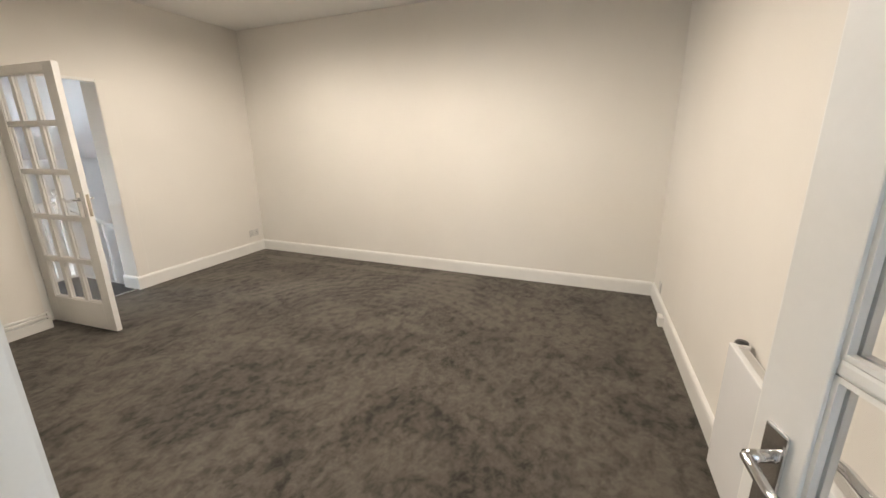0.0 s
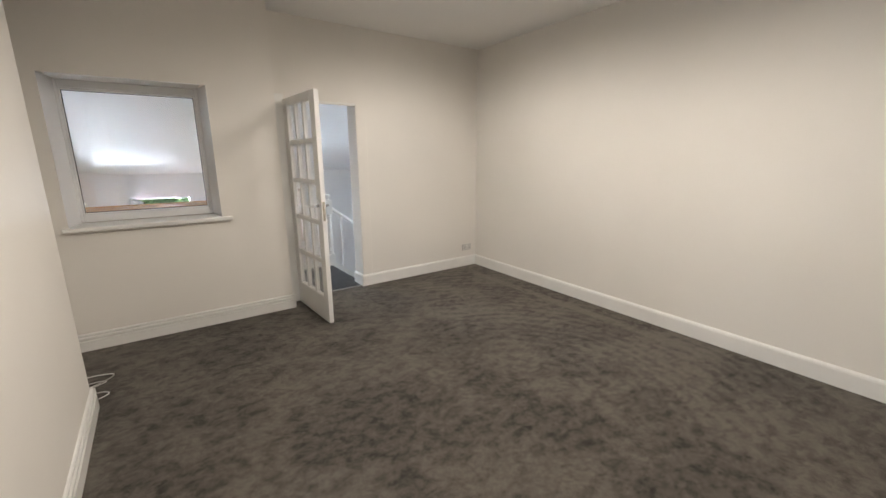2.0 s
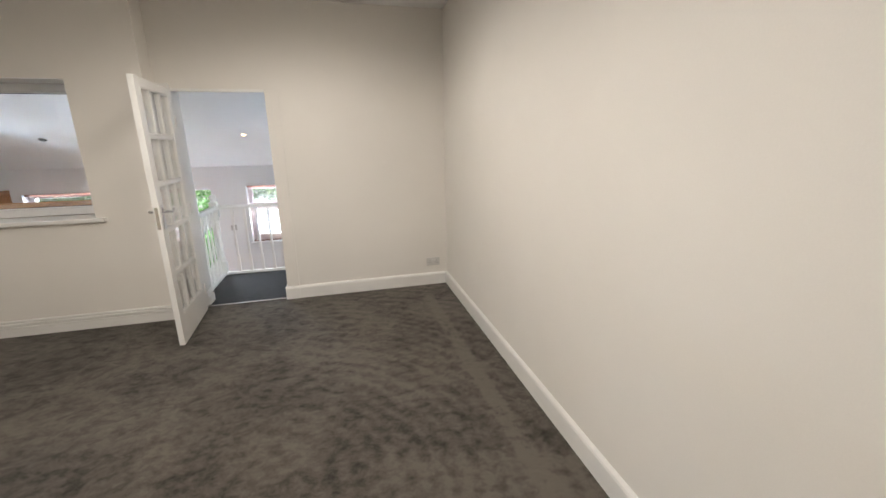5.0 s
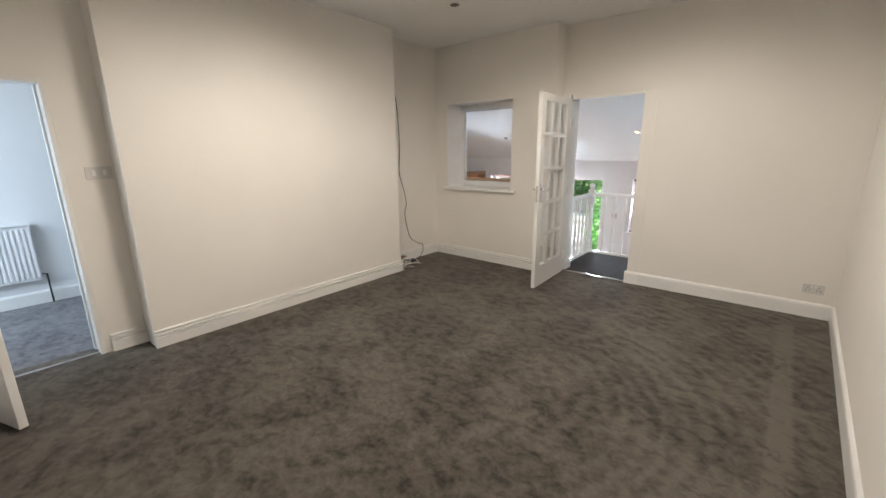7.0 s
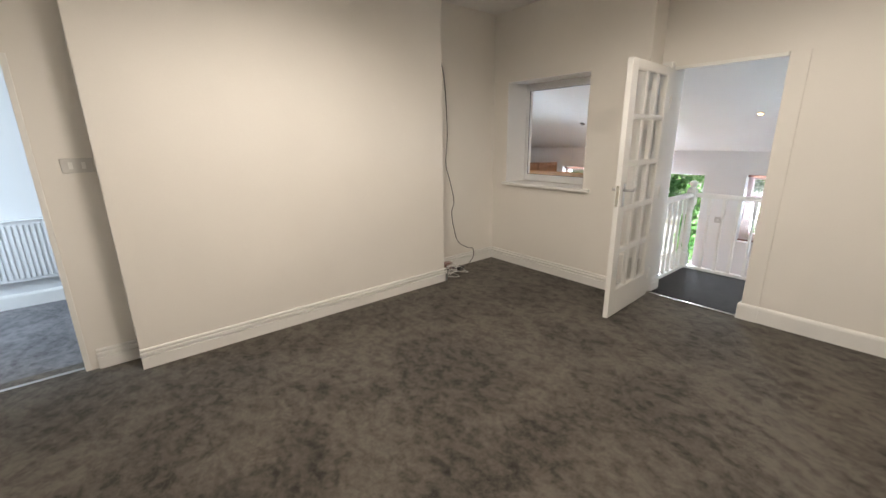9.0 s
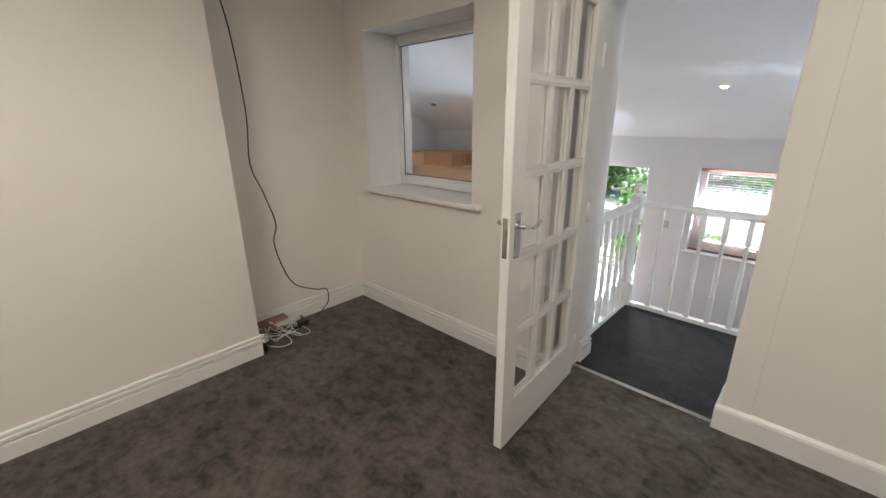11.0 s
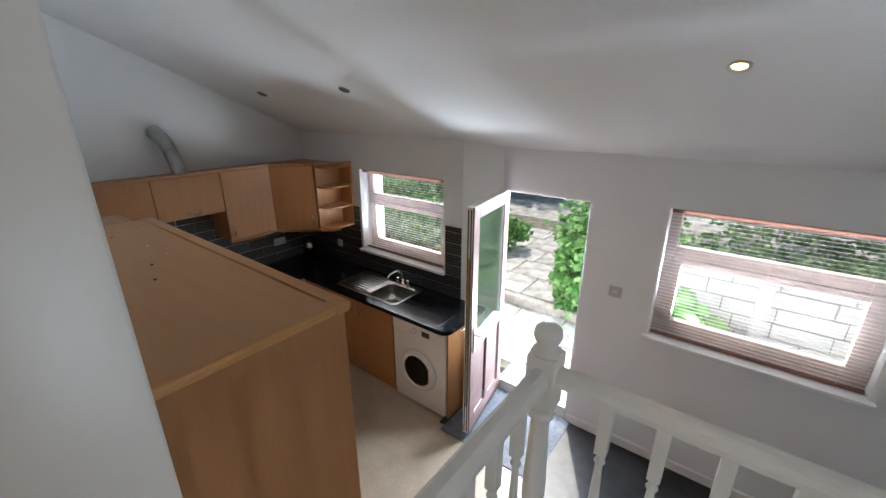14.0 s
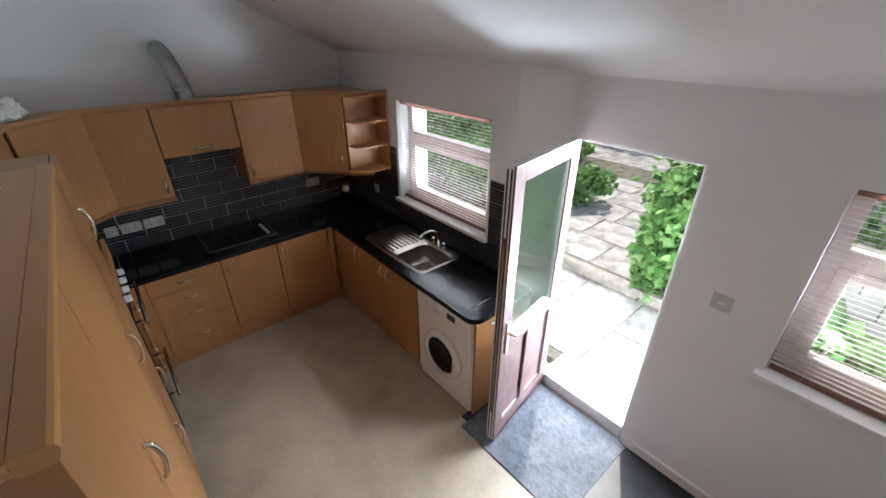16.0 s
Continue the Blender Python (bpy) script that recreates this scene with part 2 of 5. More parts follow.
def glow_mat(name, color, strength):
    m = bpy.data.materials.new(name)
    m.use_nodes = True
    b = m.node_tree.nodes["Principled BSDF"]
    b.inputs["Emission Color"].default_value = (*color, 1)
    b.inputs["Emission Strength"].default_value = strength
    return m


M_WALL = mat("warm_white_emulsion", (0.78, 0.75, 0.70), 0.75, var=0.02, scale=1.2, fine=160, bump=0.12, spec=0.25)
M_KWALL = mat("white_emulsion", (0.80, 0.80, 0.80), 0.8, var=0.025, scale=1.0, fine=140, bump=0.12, spec=0.2)
M_CEIL = mat("white_ceiling_paint", (0.82, 0.81, 0.79), 0.85, var=0.02, scale=1.0, fine=90, bump=0.1, spec=0.2)
M_GLOSS = mat("white_gloss_paint", (0.80, 0.79, 0.76), 0.28, var=0.02, scale=5, fine=60, bump=0.03)
M_CARPET = carpet_mat("grey_cut_pile_carpet", (0.029, 0.0255, 0.0215), (0.145, 0.128, 0.108), 3.4, True)
M_CARPET3 = carpet_mat("blue_grey_carpet", (0.06, 0.06, 0.065), (0.20, 0.195, 0.20), 3.6)
M_CARPET2 = carpet_mat("dark_landing_carpet", (0.012, 0.012, 0.0135), (0.046, 0.045, 0.047), 4.0, marks=0.10)
M_BEECH = wood_mat("beech_door", (0.48, 0.225, 0.088), (0.375, 0.170, 0.064))
M_BEECH_H = wood_mat("beech_lying", (0.60, 0.30, 0.105), (0.53, 0.252, 0.084), (0.08, 1, 1))
M_TRIM = wood_mat("beech_trim", (0.42, 0.20, 0.085), (0.30, 0.135, 0.055), (0.3, 0.3, 0.3))
# near black: painted shade in the door gaps, also the dark crumbs
M_GAP_SHADE_CRUMB = mat("gap_shade_and_crumb", (0.02, 0.015, 0.012), 0.9, var=0.05)
M_TOP = mat("black_worktop", (0.010, 0.010, 0.012), 0.10, var=0.3, scale=160, fine=500, bump=0.02, spec=0.13)
# white plastic greyed so the plates look slightly shadowed against the wall
M_PLATE = mat("shaded_white_plastic", (0.60, 0.585, 0.555), 0.4, var=0.03, bump=0)
M_HANDLE = mat("polished_nickel", (0.82, 0.78, 0.72), 0.28, 0.55, var=0.03, bump=0)
M_SILVER = mat("silver_plastic", (0.60, 0.60, 0.60), 0.35, var=0.03, bump=0)
M_HOBTRIM2 = mat("brushed_grey_plate", (0.50, 0.49, 0.47), 0.4, 0.0, var=0.05, bump=0)
M_HOBTRIM = mat("dull_metal_trim", (0.09, 0.09, 0.09), 0.4, var=0.05, bump=0)
M_BLACKGLASS = mat("black_glass", (0.006, 0.006, 0.007), 0.06, var=0.02, bump=0)
M_STEEL = mat("brushed_steel", (0.40, 0.375, 0.35), 0.27, 1.0, var=0.05, scale=30, fine=300, bump=0.05)
M_CHROME = mat("chrome", (0.75, 0.75, 0.76), 0.09, 1.0, var=0.01, bump=0)
M_FOIL = mat("foil_duct", (0.40, 0.40, 0.39), 0.36, 1.0, var=0.08, scale=40, fine=200, bump=0.06)
M_BRASS = mat("satin_nickel", (0.78, 0.72, 0.62), 0.25, 1.0, var=0.03, bump=0)
M_TILE = tile_mat("slate_tile", (0.026, 0.027, 0.030), (0.22, 0.22, 0.22), 0.0275)
M_GROUT = mat("pale_grout", (0.74, 0.72, 0.69), 0.9, var=0.1, scale=30)
M_LINO = mat("beige_vinyl", (0.45, 0.375, 0.285), 0.33, var=0.14, scale=3.2, fine=40, bump=0.04)
M_MAT = carpet_mat("blue_grey_doormat", (0.10, 0.115, 0.14), (0.22, 0.24, 0.28), 8.0)
M_DARKVINYL = mat("black_floor", (0.022, 0.022, 0.025), 0.45, var=0.3, scale=12, fine=90, bump=0.1)
M_UPVC = mat("white_upvc", (0.80, 0.80, 0.80), 0.25, var=0.015, scale=3, bump=0.01)
M_ROSE = mat("rosewood_upvc", (0.22, 0.135, 0.135), 0.38, var=0.15, scale=14, fine=90, bump=0.03, spec=0.35)
M_PINKFRAME = mat("faded_pink_brown_frame", (0.66, 0.56, 0.54), 0.4, var=0.08, scale=10, bump=0.02)
M_GLASS = glass_mat("clear_glass")
M_GLASS2 = glass_mat("greenish_double_glazing", (0.82, 0.95, 0.88))
M_WHITEPL = mat("white_plastic", (0.78, 0.77, 0.74), 0.35, var=0.02, bump=0)
M_ENAMEL = mat("white_enamel", (0.82, 0.82, 0.82), 0.22, var=0.015, scale=3, bump=0.01)
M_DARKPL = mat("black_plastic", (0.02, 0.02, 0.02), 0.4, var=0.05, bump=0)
M_CABLE = mat("dark_cable", (0.035, 0.03, 0.028), 0.5, var=0.1, bump=0)
M_TERRA = mat("dull_red_brown_plastic", (0.27, 0.155, 0.125), 0.6, var=0.15, bump=0)
M_COPPER = mat("copper_pipe", (0.45, 0.22, 0.12), 0.35, 1.0, var=0.1, bump=0)
M_BLINDRAIL = mat("brown_blind_rail", (0.22, 0.10, 0.07), 0.4, var=0.05, bump=0)
M_SLAB = mat("pale_paving_slab", (0.39, 0.37, 0.34), 0.85, var=0.36, scale=5, fine=45, bump=0.4, dist=0.006, rand=0.12)
M_SOIL = mat("dry_soil_and_moss", (0.17, 0.155, 0.115), 0.95, var=0.4, scale=9, fine=60, bump=0.8, dist=0.02)
M_FENCE = mat("pale_render_wall", (0.70, 0.67, 0.63), 0.85, var=0.12, scale=4, fine=70, bump=0.3)
M_STONE = mat("weathered_coping_stone", (0.33, 0.29, 0.25), 0.9, var=0.3, scale=9, fine=70, bump=0.6, dist=0.006)
M_BARK = mat("bark", (0.10, 0.075, 0.055), 0.95, var=0.3, scale=20, bump=0.8, dist=0.01)


def leaf_mat(name, a, b2, trans=0.35):
    m = bpy.data.materials.new(name)
    m.use_nodes = True
    nt = m.node_tree
    p = nt.nodes["Principled BSDF"]
    p.inputs["Roughness"].default_value = 0.45
    g = nt.nodes.new("ShaderNodeNewGeometry")
    ramp = nt.nodes.new("ShaderNodeValToRGB")
    ramp.color_ramp.elements[0].color, ramp.color_ramp.elements[1].color = (*a, 1), (*b2, 1)
    nt.links.new(g.outputs["Random Per Island"], ramp.inputs["Fac"])
    nt.links.new(ramp.outputs[0], p.inputs["Base Color"])
    tl = nt.nodes.new("ShaderNodeBsdfTranslucent")
    nt.links.new(ramp.outputs[0], tl.inputs["Color"])
    mx = nt.nodes.new("ShaderNodeMixShader")
    mx.inputs["Fac"].default_value = trans
    nt.links.new(p.outputs[0], mx.inputs[1])
    nt.links.new(tl.outputs[0], mx.inputs[2])
    nt.links.new(mx.outputs[0], nt.nodes["Material Output"].inputs["Surface"])
    return m


M_LEAF = leaf_mat("bright_green_leaves", (0.09, 0.24, 0.06), (0.36, 0.55, 0.22), 0.68)
M_LEAF2 = leaf_mat("hedge_leaves", (0.09, 0.23, 0.055), (0.36, 0.54, 0.24), 0.72)
M_SHRUB = leaf_mat("shrub_leaves", (0.045, 0.15, 0.03), (0.32, 0.51, 0.18), 0.6)
M_BLIND = leaf_mat("translucent_white_slat", (0.82, 0.78, 0.75), (0.88, 0.84, 0.81), 0.55)

# ---- mesh helpers ----


def box(bm, x0, x1, y0, y1, z0, z1, bevel=0.0, m=None):
    """Adds a box, with bevelled edges if asked, moved by m."""
    tmp = bmesh.new()
    bmesh.ops.create_cube(tmp, size=1)
    for v in tmp.verts:
        v.co = Vector(((x0 + x1) / 2 + v.co.x * (x1 - x0), (y0 + y1) / 2 + v.co.y * (y1 - y0), (z0 + z1) / 2 + v.co.z * (z1 - z0)))
    if bevel:
        bmesh.ops.bevel(tmp, geom=list(tmp.edges), offset=bevel, segments=2, affect="EDGES", profile=0.6)
    merge(bm, tmp, m)
    return bm


def merge(bm, tmp, m=None):
    vs = {}
    for v in tmp.verts:
        vs[v] = bm.verts.new(m @ v.co if m else v.co)
    for f in tmp.faces:
        try:
            g = bm.faces.new([vs[v] for v in f.verts])
            g.smooth = f.smooth
        except ValueError:
            pass
    tmp.free()


def boxed(x0, x1, y0, y1, z0, z1, bevel=0.0):
    return box(bmesh.new(), x0, x1, y0, y1, z0, z1, bevel)


def rim(bm, axis, a0, a1, u0, u1, z0, z1, w):
    """Four strips of width w inside a rectangle: across y, its u runs along x."""
    for q in ((u0, u0 + w, z0, z1), (u1 - w, u1, z0, z1), (u0 + w, u1 - w, z1 - w, z1), (u0 + w, u1 - w, z0, z0 + w)):
        if axis == "y":
            box(bm, q[0], q[1], a0, a1, q[2], q[3])
        else:
            box(bm, a0, a1, q[0], q[1], q[2], q[3])
    return bm


def lathe(bm, profile, m=None, seg=20, smooth=True):
    """Turns a profile of (radius, height) round the z axis."""
    tmp = bmesh.new()
    rings = []
    for r, z in profile:
        rings.append([tmp.verts.new((max(r, 1e-4) * math.cos(2 * math.pi * i / seg), max(r, 1e-4) * math.sin(2 * math.pi * i / seg), z)) for i in range(seg)])
    for a, b in zip(rings, rings[1:]):
        for i in range(seg):
            f = tmp.faces.new((a[i], a[(i + 1) % seg], b[(i + 1) % seg], b[i]))
            f.smooth = smooth
    tmp.faces.new(list(reversed(rings[0])))
    tmp.faces.new(rings[-1])
    merge(bm, tmp, m)
    return bm


def tube(bm, pts, r, seg=8):
    """A round tube along points."""
    pts = [Vector(p) for p in pts]
    rings, side = [], None
    for i, p in enumerate(pts):
        d = (pts[min(i + 1, len(pts) - 1)] - pts[max(i - 1, 0)]).normalized()
        if side is None:
            side = d.cross(Vector((0, 0, 1)))
            if side.length < 0.1:
                side = d.cross(Vector((0, 1, 0)))
        side = (side - d * side.dot(d)).normalized()
        up = d.cross(side)
        rings.append([bm.verts.new(p + r * (math.cos(2 * math.pi * k / seg) * side + math.sin(2 * math.pi * k / seg) * up)) for k in range(seg)])
    for a, b in zip(rings, rings[1:]):
        for k in range(seg):
            f = bm.faces.new((a[k], a[(k + 1) % seg], b[(k + 1) % seg], b[k]))
            f.smooth = True
    bm.faces.new(list(reversed(rings[0])))
    bm.faces.new(rings[-1])
    return bm


def curve_pts(pts, n=8):
    """Catmull-Rom through points."""
    pts = [Vector(p) for p in pts]
    out = []
    for i in range(len(pts) - 1):
        p0, p1, p2, p3 = pts[max(i - 1, 0)], pts[i], pts[i + 1], pts[min(i + 2, len(pts) - 1)]
        for k in range(n):
            t = k / n
            out.append(0.5 * (2 * p1 + (p2 - p0) * t + (2 * p0 - 5 * p1 + 4 * p2 - p3) * t * t + (3 * p1 - p0 - 3 * p2 + p3) * t ** 3))
    out.append(pts[-1])
    return out


def part(name, bm, material, parent=None, label="", local=False):
    """Links a bmesh as one mesh object under a thing or a part. Its points are in the world unless local."""
    bmesh.ops.recalc_face_normals(bm, faces=bm.faces)
    me = bpy.data.meshes.new(name)
    bm.to_mesh(me)
    bm.free()
    me.materials.append(material)
    ob = new(name, me)
    if parent:
        ob.parent = parent
        if not local and parent.type == "EMPTY":
            ob.matrix_parent_inverse = Matrix.Translation(-parent.location)
    return tagged(ob, label)


def thing(name, label, category, at=(0, 0, 0), group="", rz=0.0):
    ob = new(name)
    ob.matrix_basis = pose(*at, 0, 0, rz)
    ob.empty_display_size = 0.1
    return tagged(ob, label, category, group)


def setting(name, bm, material, label="", category=""):
    return tagged(part(name, bm, material), label, category or name.split("_")[0], kind="structure")


def wall(axis, a0, a1, u0, u1, z0, z1, openings=()):
    """A wall slab with holes. axis 'x': it stands across x (from a0 to a1) and runs along y (u); 'y' the other way."""
    us = sorted({u0, u1, *[o[i] for o in openings for i in (0, 1)]})
    zs = sorted({z0, z1, *[o[i] for o in openings for i in (2, 3)]})
    bm, cache = bmesh.new(), {}

    def solid(i, j):
        if not (0 <= i < len(us) - 1 and 0 <= j < len(zs) - 1):
            return False
        u, z = (us[i] + us[i + 1]) / 2, (zs[j] + zs[j + 1]) / 2
        return not any(o[0] < u < o[1] and o[2] < z < o[3] for o in openings)

    def vert(a, u, z):
        key = (a, u, z)
        if key not in cache:
            cache[key] = bm.verts.new((a, u, z) if axis == "x" else (u, a, z))
        return cache[key]

    for i in range(len(us) - 1):
        for j in range(len(zs) - 1):
            if not solid(i, j):
                continue
            ua, ub, za, zb = us[i], us[i + 1], zs[j], zs[j + 1]
            for a in (a0, a1):
                bm.faces.new([vert(a, ua, za), vert(a, ub, za), vert(a, ub, zb), vert(a, ua, zb)])
            for di, dj, q in ((-1, 0, (ua, ua, za, zb)), (1, 0, (ub, ub, za, zb)), (0, -1, (ua, ub, za, za)), (0, 1, (ua, ub, zb, zb))):
                if not solid(i + di, j + dj):
                    if di:
                        bm.faces.new([vert(a0, q[0], za), vert(a1, q[0], za), vert(a1, q[0], zb), vert(a0, q[0], zb)])
                    else:
                        bm.faces.new([vert(a0, ua, q[2]), vert(a1, ua, q[2]), vert(a1, ub, q[2]), vert(a0, ub, q[2])])
    return bm


def prism(bm, profile, p0, p1, up=Vector((0, 0, 1))):
    """Runs a profile of (outward, height) points from p0 to p1; outward is to the right of the run."""
    p0, p1 = Vector(p0), Vector(p1)
    d = (p1 - p0).normalized()
    side = d.cross(up).normalized()
    ra = [bm.verts.new(p0 + side * o + up * h) for o, h in profile]
    rb = [bm.verts.new(p1 + side * o + up * h) for o, h in profile]
    n = len(profile)
    for i in range(n):
        bm.faces.new((ra[i], ra[(i + 1) % n], rb[(i + 1) % n], rb[i]))
    bm.faces.new(list(reversed(ra)))
    bm.faces.new(rb)
    return bm


SKIRT = [(0, 0), (0.022, 0), (0.022, 0.078), (0.004, 0.080), (0.004, 0.093), (0.020, 0.095), (0.019, 0.108), (0.003, 0.110), (0.003, 0.121), (0.014, 0.123), (0.012, 0.131), (0.006, 0.136), (0, 0.137)]
SKIRT_PLAIN = [(0, 0), (0.02, 0), (0.02, 0.108), (0.016, 0.121), (0.006, 0.130), (0, 0.132)]

# ---- living room ----
CEIL = 2.74
KF = -1.12   # kitchen floor
WEST, KY = -2.46, 4.461

setting("floor_living", boxed(-0.30, 4.3, -1.2, 4.262, -0.2, 0.0), M_CARPET, "dark grey cut-pile carpet with brushed marks", "floor")
setting("ceiling_living", boxed(-0.6, 4.3, -1.2, 4.3, CEIL, CEIL + 0.15), M_CEIL, "plain white painted ceiling", "ceiling")
EAST_RZ = -1.3
east = setting("wall_east", wall("x", 0.0, 0.21, -5.4, 0.2, 0, CEIL), M_WALL, "long plain warm white wall", "wall")
east.matrix_basis = pose(4.04, 4.25, 0, 0, 0, EAST_RZ)
SOUTH_RZ = 2.2
south = setting("wall_south", wall("y", -0.2, 0.0, -4.5, 0.25, 0, CEIL), M_WALL, "plain warm white end wall", "wall")
south.matrix_basis = pose(4.04, -0.585, 0, 0, 0, SOUTH_RZ)
setting("wall_north", wall("y", 4.25, KY, 1.512, 4.25, 0.0, CEIL, [(1.615, 2.368, 0.0, 2.0)]), M_WALL, "warm white wall with the kitchen doorway", "wall")
setting("wall_north_thick", wall("y", 4.03, KY, -0.5, 1.512, 0.0, CEIL, [(-0.01, 0.985, 0.955, 2.03)]), M_WALL, "thicker warm white wall with an internal window", "wall")
setting("wall_west_alcove", wall("x", -0.5, -0.222, 3.0, 4.03, 0, CEIL), M_WALL, "warm white alcove wall", "wall")
setting("chimney_breast", boxed(-0.5, 0.072, 0.412, 3.014, 0, CEIL, 0.006), M_WALL, "smooth warm white chimney breast", "wall")
setting("wall_west_door", wall("x", -0.30, -0.13, -1.2, 0.412, 0, CEIL, [(-0.63, 0.145, 0.0, 1.92)]), M_WALL, "warm white wall with the entrance doorway", "wall")


def skirting(name, runs, profile=SKIRT, material=None):
    bm = bmesh.new()
    for a, b in runs:
        prism(bm, profile, (*a, 0), (*b, 0))
    return setting(name, bm, material or M_GLOSS, "white moulded skirting board", "skirting")


skirting("baseboard_breast", [((0.072, 0.412), (0.072, 3.036)), ((0.094, 3.014), (-0.222, 3.014))])
skirting("baseboard_alcove", [((-0.222, 3.036), (-0.222, 4.03)), ((-0.2, 4.03), (1.534, 4.03)), ((1.512, 4.008), (1.512, 4.25))])
skirting("baseboard_pillar", [((-0.13, 0.19), (-0.13, 0.412))])
sk = skirting("baseboard_east", [((0, 0), (0, -4.82))], SKIRT_PLAIN)
sk.matrix_basis = pose(4.04, 4.25, 0, 0, 0, EAST_RZ)
skirting("baseboard_north", [((2.485, 4.25), (4.02, 4.25)), ((2.3495, 4.243), (2.487, 4.243)), ((2.368, KY), (2.368, 4.2435))], SKIRT_PLAIN)
skirting("baseboard_reveal", [((1.615, 4.312), (1.615, KY))], SKIRT)
bm = bmesh.new()
prism(bm, SKIRT_PLAIN, (0, 0, 0), (-2.55, 0, 0))
sk = setting("baseboard_south", bm, M_GLOSS, "white painted skirting board", "skirting")
sk.matrix_basis = pose(4.04, -0.585, 0, 0, 0, SOUTH_RZ)


def glazed_door(name, label, hinge, rz, swing, H=1.978, bot=0.235, hz=1.0, group="glazed doors"):
    """Fifteen-light leaf, local x from the hinge to the free edge, faces at y = +-0.02."""
    t = thing(name, label, "door", hinge, group, rz)
    W, T = 0.762, 0.02
    bm = bmesh.new()
    st, top = 0.098, 0.062
    z0 = 0.012
    box(bm, 0, st, -T, T, z0, H, 0.003)
    box(bm, W - st, W, -T, T, z0, H, 0.003)
    box(bm, st, W - st, -T, T, H - top, H, 0.003)
    box(bm, st, W - st, -T, T, z0, bot, 0.003)
    part("leaf", bm, M_GLOSS, t, local=True)
    gw, gh, bar = (W - 2 * st - 2 * 0.024) / 3, (H - top - bot - 4 * 0.024) / 5, 0.024
    for i in (1, 2):
        x = st + i * gw + (i - 0.5) * bar
        b = bmesh.new()
        box(b, x - 0.012, x + 0.012, -0.015, 0.015, bot, H - top, 0.006)
        part("glazing_bar", b, M_GLOSS, t, local=True)
    for j in range(1, 5):
        z = bot + j * gh + (j - 0.5) * bar
        b = bmesh.new()
        box(b, st, W - st, -0.0155, 0.0155, z - 0.012, z + 0.012, 0.006)
        part("glazing_bar", b, M_GLOSS, t, local=True)
    for i in range(3):
        for j in range(5):
            x, z = st + i * (gw + bar), bot + j * (gh + bar)
            bd = bmesh.new()
            pane = part("pane", boxed(x + 0.0005, x + gw - 0.0005, -0.002, 0.002, z + 0.0005, z + gh - 0.0005), M_GLASS, t, local=True)
            pane.visible_shadow = False
            for s in (-1, 1):
                ya, yb = sorted((s * 0.003, s * 0.0145))
                for q in ((x, x + 0.008, z, z + gh), (x + gw - 0.008, x + gw, z, z + gh), (x, x + gw, z, z + 0.008), (x, x + gw, z + gh - 0.008, z + gh)):
                    box(bd, q[0], q[1], ya, yb, q[2], q[3])
            part("bead", bd, M_GLOSS, pane, local=True)
    for s in (-1, 1):
        b = bmesh.new()
        ya, yb = sorted((s * T, s * (T + 0.007)))
        box(b, W - 0.072, W - 0.030, ya, yb, hz - 0.075, hz + 0.105, 0.004)
        plate = part("handle_plate", b, M_CHROME, t, "chrome backplate", local=True)
        b = bmesh.new()
        y = s * (T + 0.045)
        tube(b, [(W - 0.05, s * (T + 0.005), hz + 0.055), (W - 0.05, y * 0.95, hz + 0.055)], 0.010, 10)
        tube(b, curve_pts([(W - 0.048, y * 0.93, hz + 0.055), (W - 0.075, y, hz + 0.052), (W - 0.11, y * 1.02, hz + 0.042), (W - 0.145, y, hz + 0.052), (W - 0.165, y * 0.97, hz + 0.06)], 5), 0.0085, 10)
        part("lever", b, M_CHROME, plate, local=True)
    b = boxed(W - 0.001, W + 0.002, -0.011, 0.011, hz - 0.07, hz + 0.09)
    box(b, W + 0.002, W + 0.011, -0.006, 0.006, hz + 0.02, hz + 0.045, 0.002)
    part("latch", b, M_BRASS, t, "worn metal latch plate", local=True)
    for z in (0.22, 0.98, 1.72):
        b = bmesh.new()
        lathe(b, [(0.007, z - 0.05), (0.007, z + 0.05)], pose(-0.004, swing * 0.024, 0), 10)
        part("hinge", b, M_GLOSS, t, "painted butt hinge", local=True)
    return t


glazed_door("door_kitchen", "white fifteen-pane glazed door standing open at the kitchen doorway", (1.630, 4.158, 0), -87.0, 1)
glazed_door("door_entrance", "white fifteen-pane glazed door standing open at the entrance", (-0.105, -0.597, 0), 19.5, 1, 1.872, 0.2, 0.93)

ln = tagged(thing("door_frame_kitchen", "white painted door frame of the kitchen doorway", "door frame", (1.59, 4.2, 0)), kind="structure")
part("jamb", boxed(1.548, 1.626, 4.178, 4.232, 0, 2.03, 0.004), M_GLOSS, ln)
part("reveal_lining", boxed(1.612, 1.6185, 4.233, KY + 0.001, 0, 1.999, 0.002), M_GLOSS, ln)
part("casing", boxed(2.372, 2.485, 4.243, 4.2515, 0.0, 2.0, 0.003), M_WALL, ln, "flat warm white casing beside the doorway")
part("head", boxed(1.6265, 2.366, 4.236, 4.31, 1.972, 1.998, 0.004), M_GLOSS, ln)

# internal window
win = tagged(thing("window_internal", "white internal window with a deep reveal and sill", "window", (0.49, 4.3, 0.96)), kind="structure")
bm = bmesh.new()
fy0, fy1 = 4.29, 4.35
for q in ((-0.005, 0.055, 0.96, 2.025), (0.925, 0.98, 0.96, 2.025), (0.055, 0.925, 1.965, 2.025), (0.055, 0.925, 0.96, 1.02)):
    box(bm, q[0], q[1], fy0, fy1, q[2], q[3], 0.006)
part("window_frame", bm, M_UPVC, win)
bm = bmesh.new()
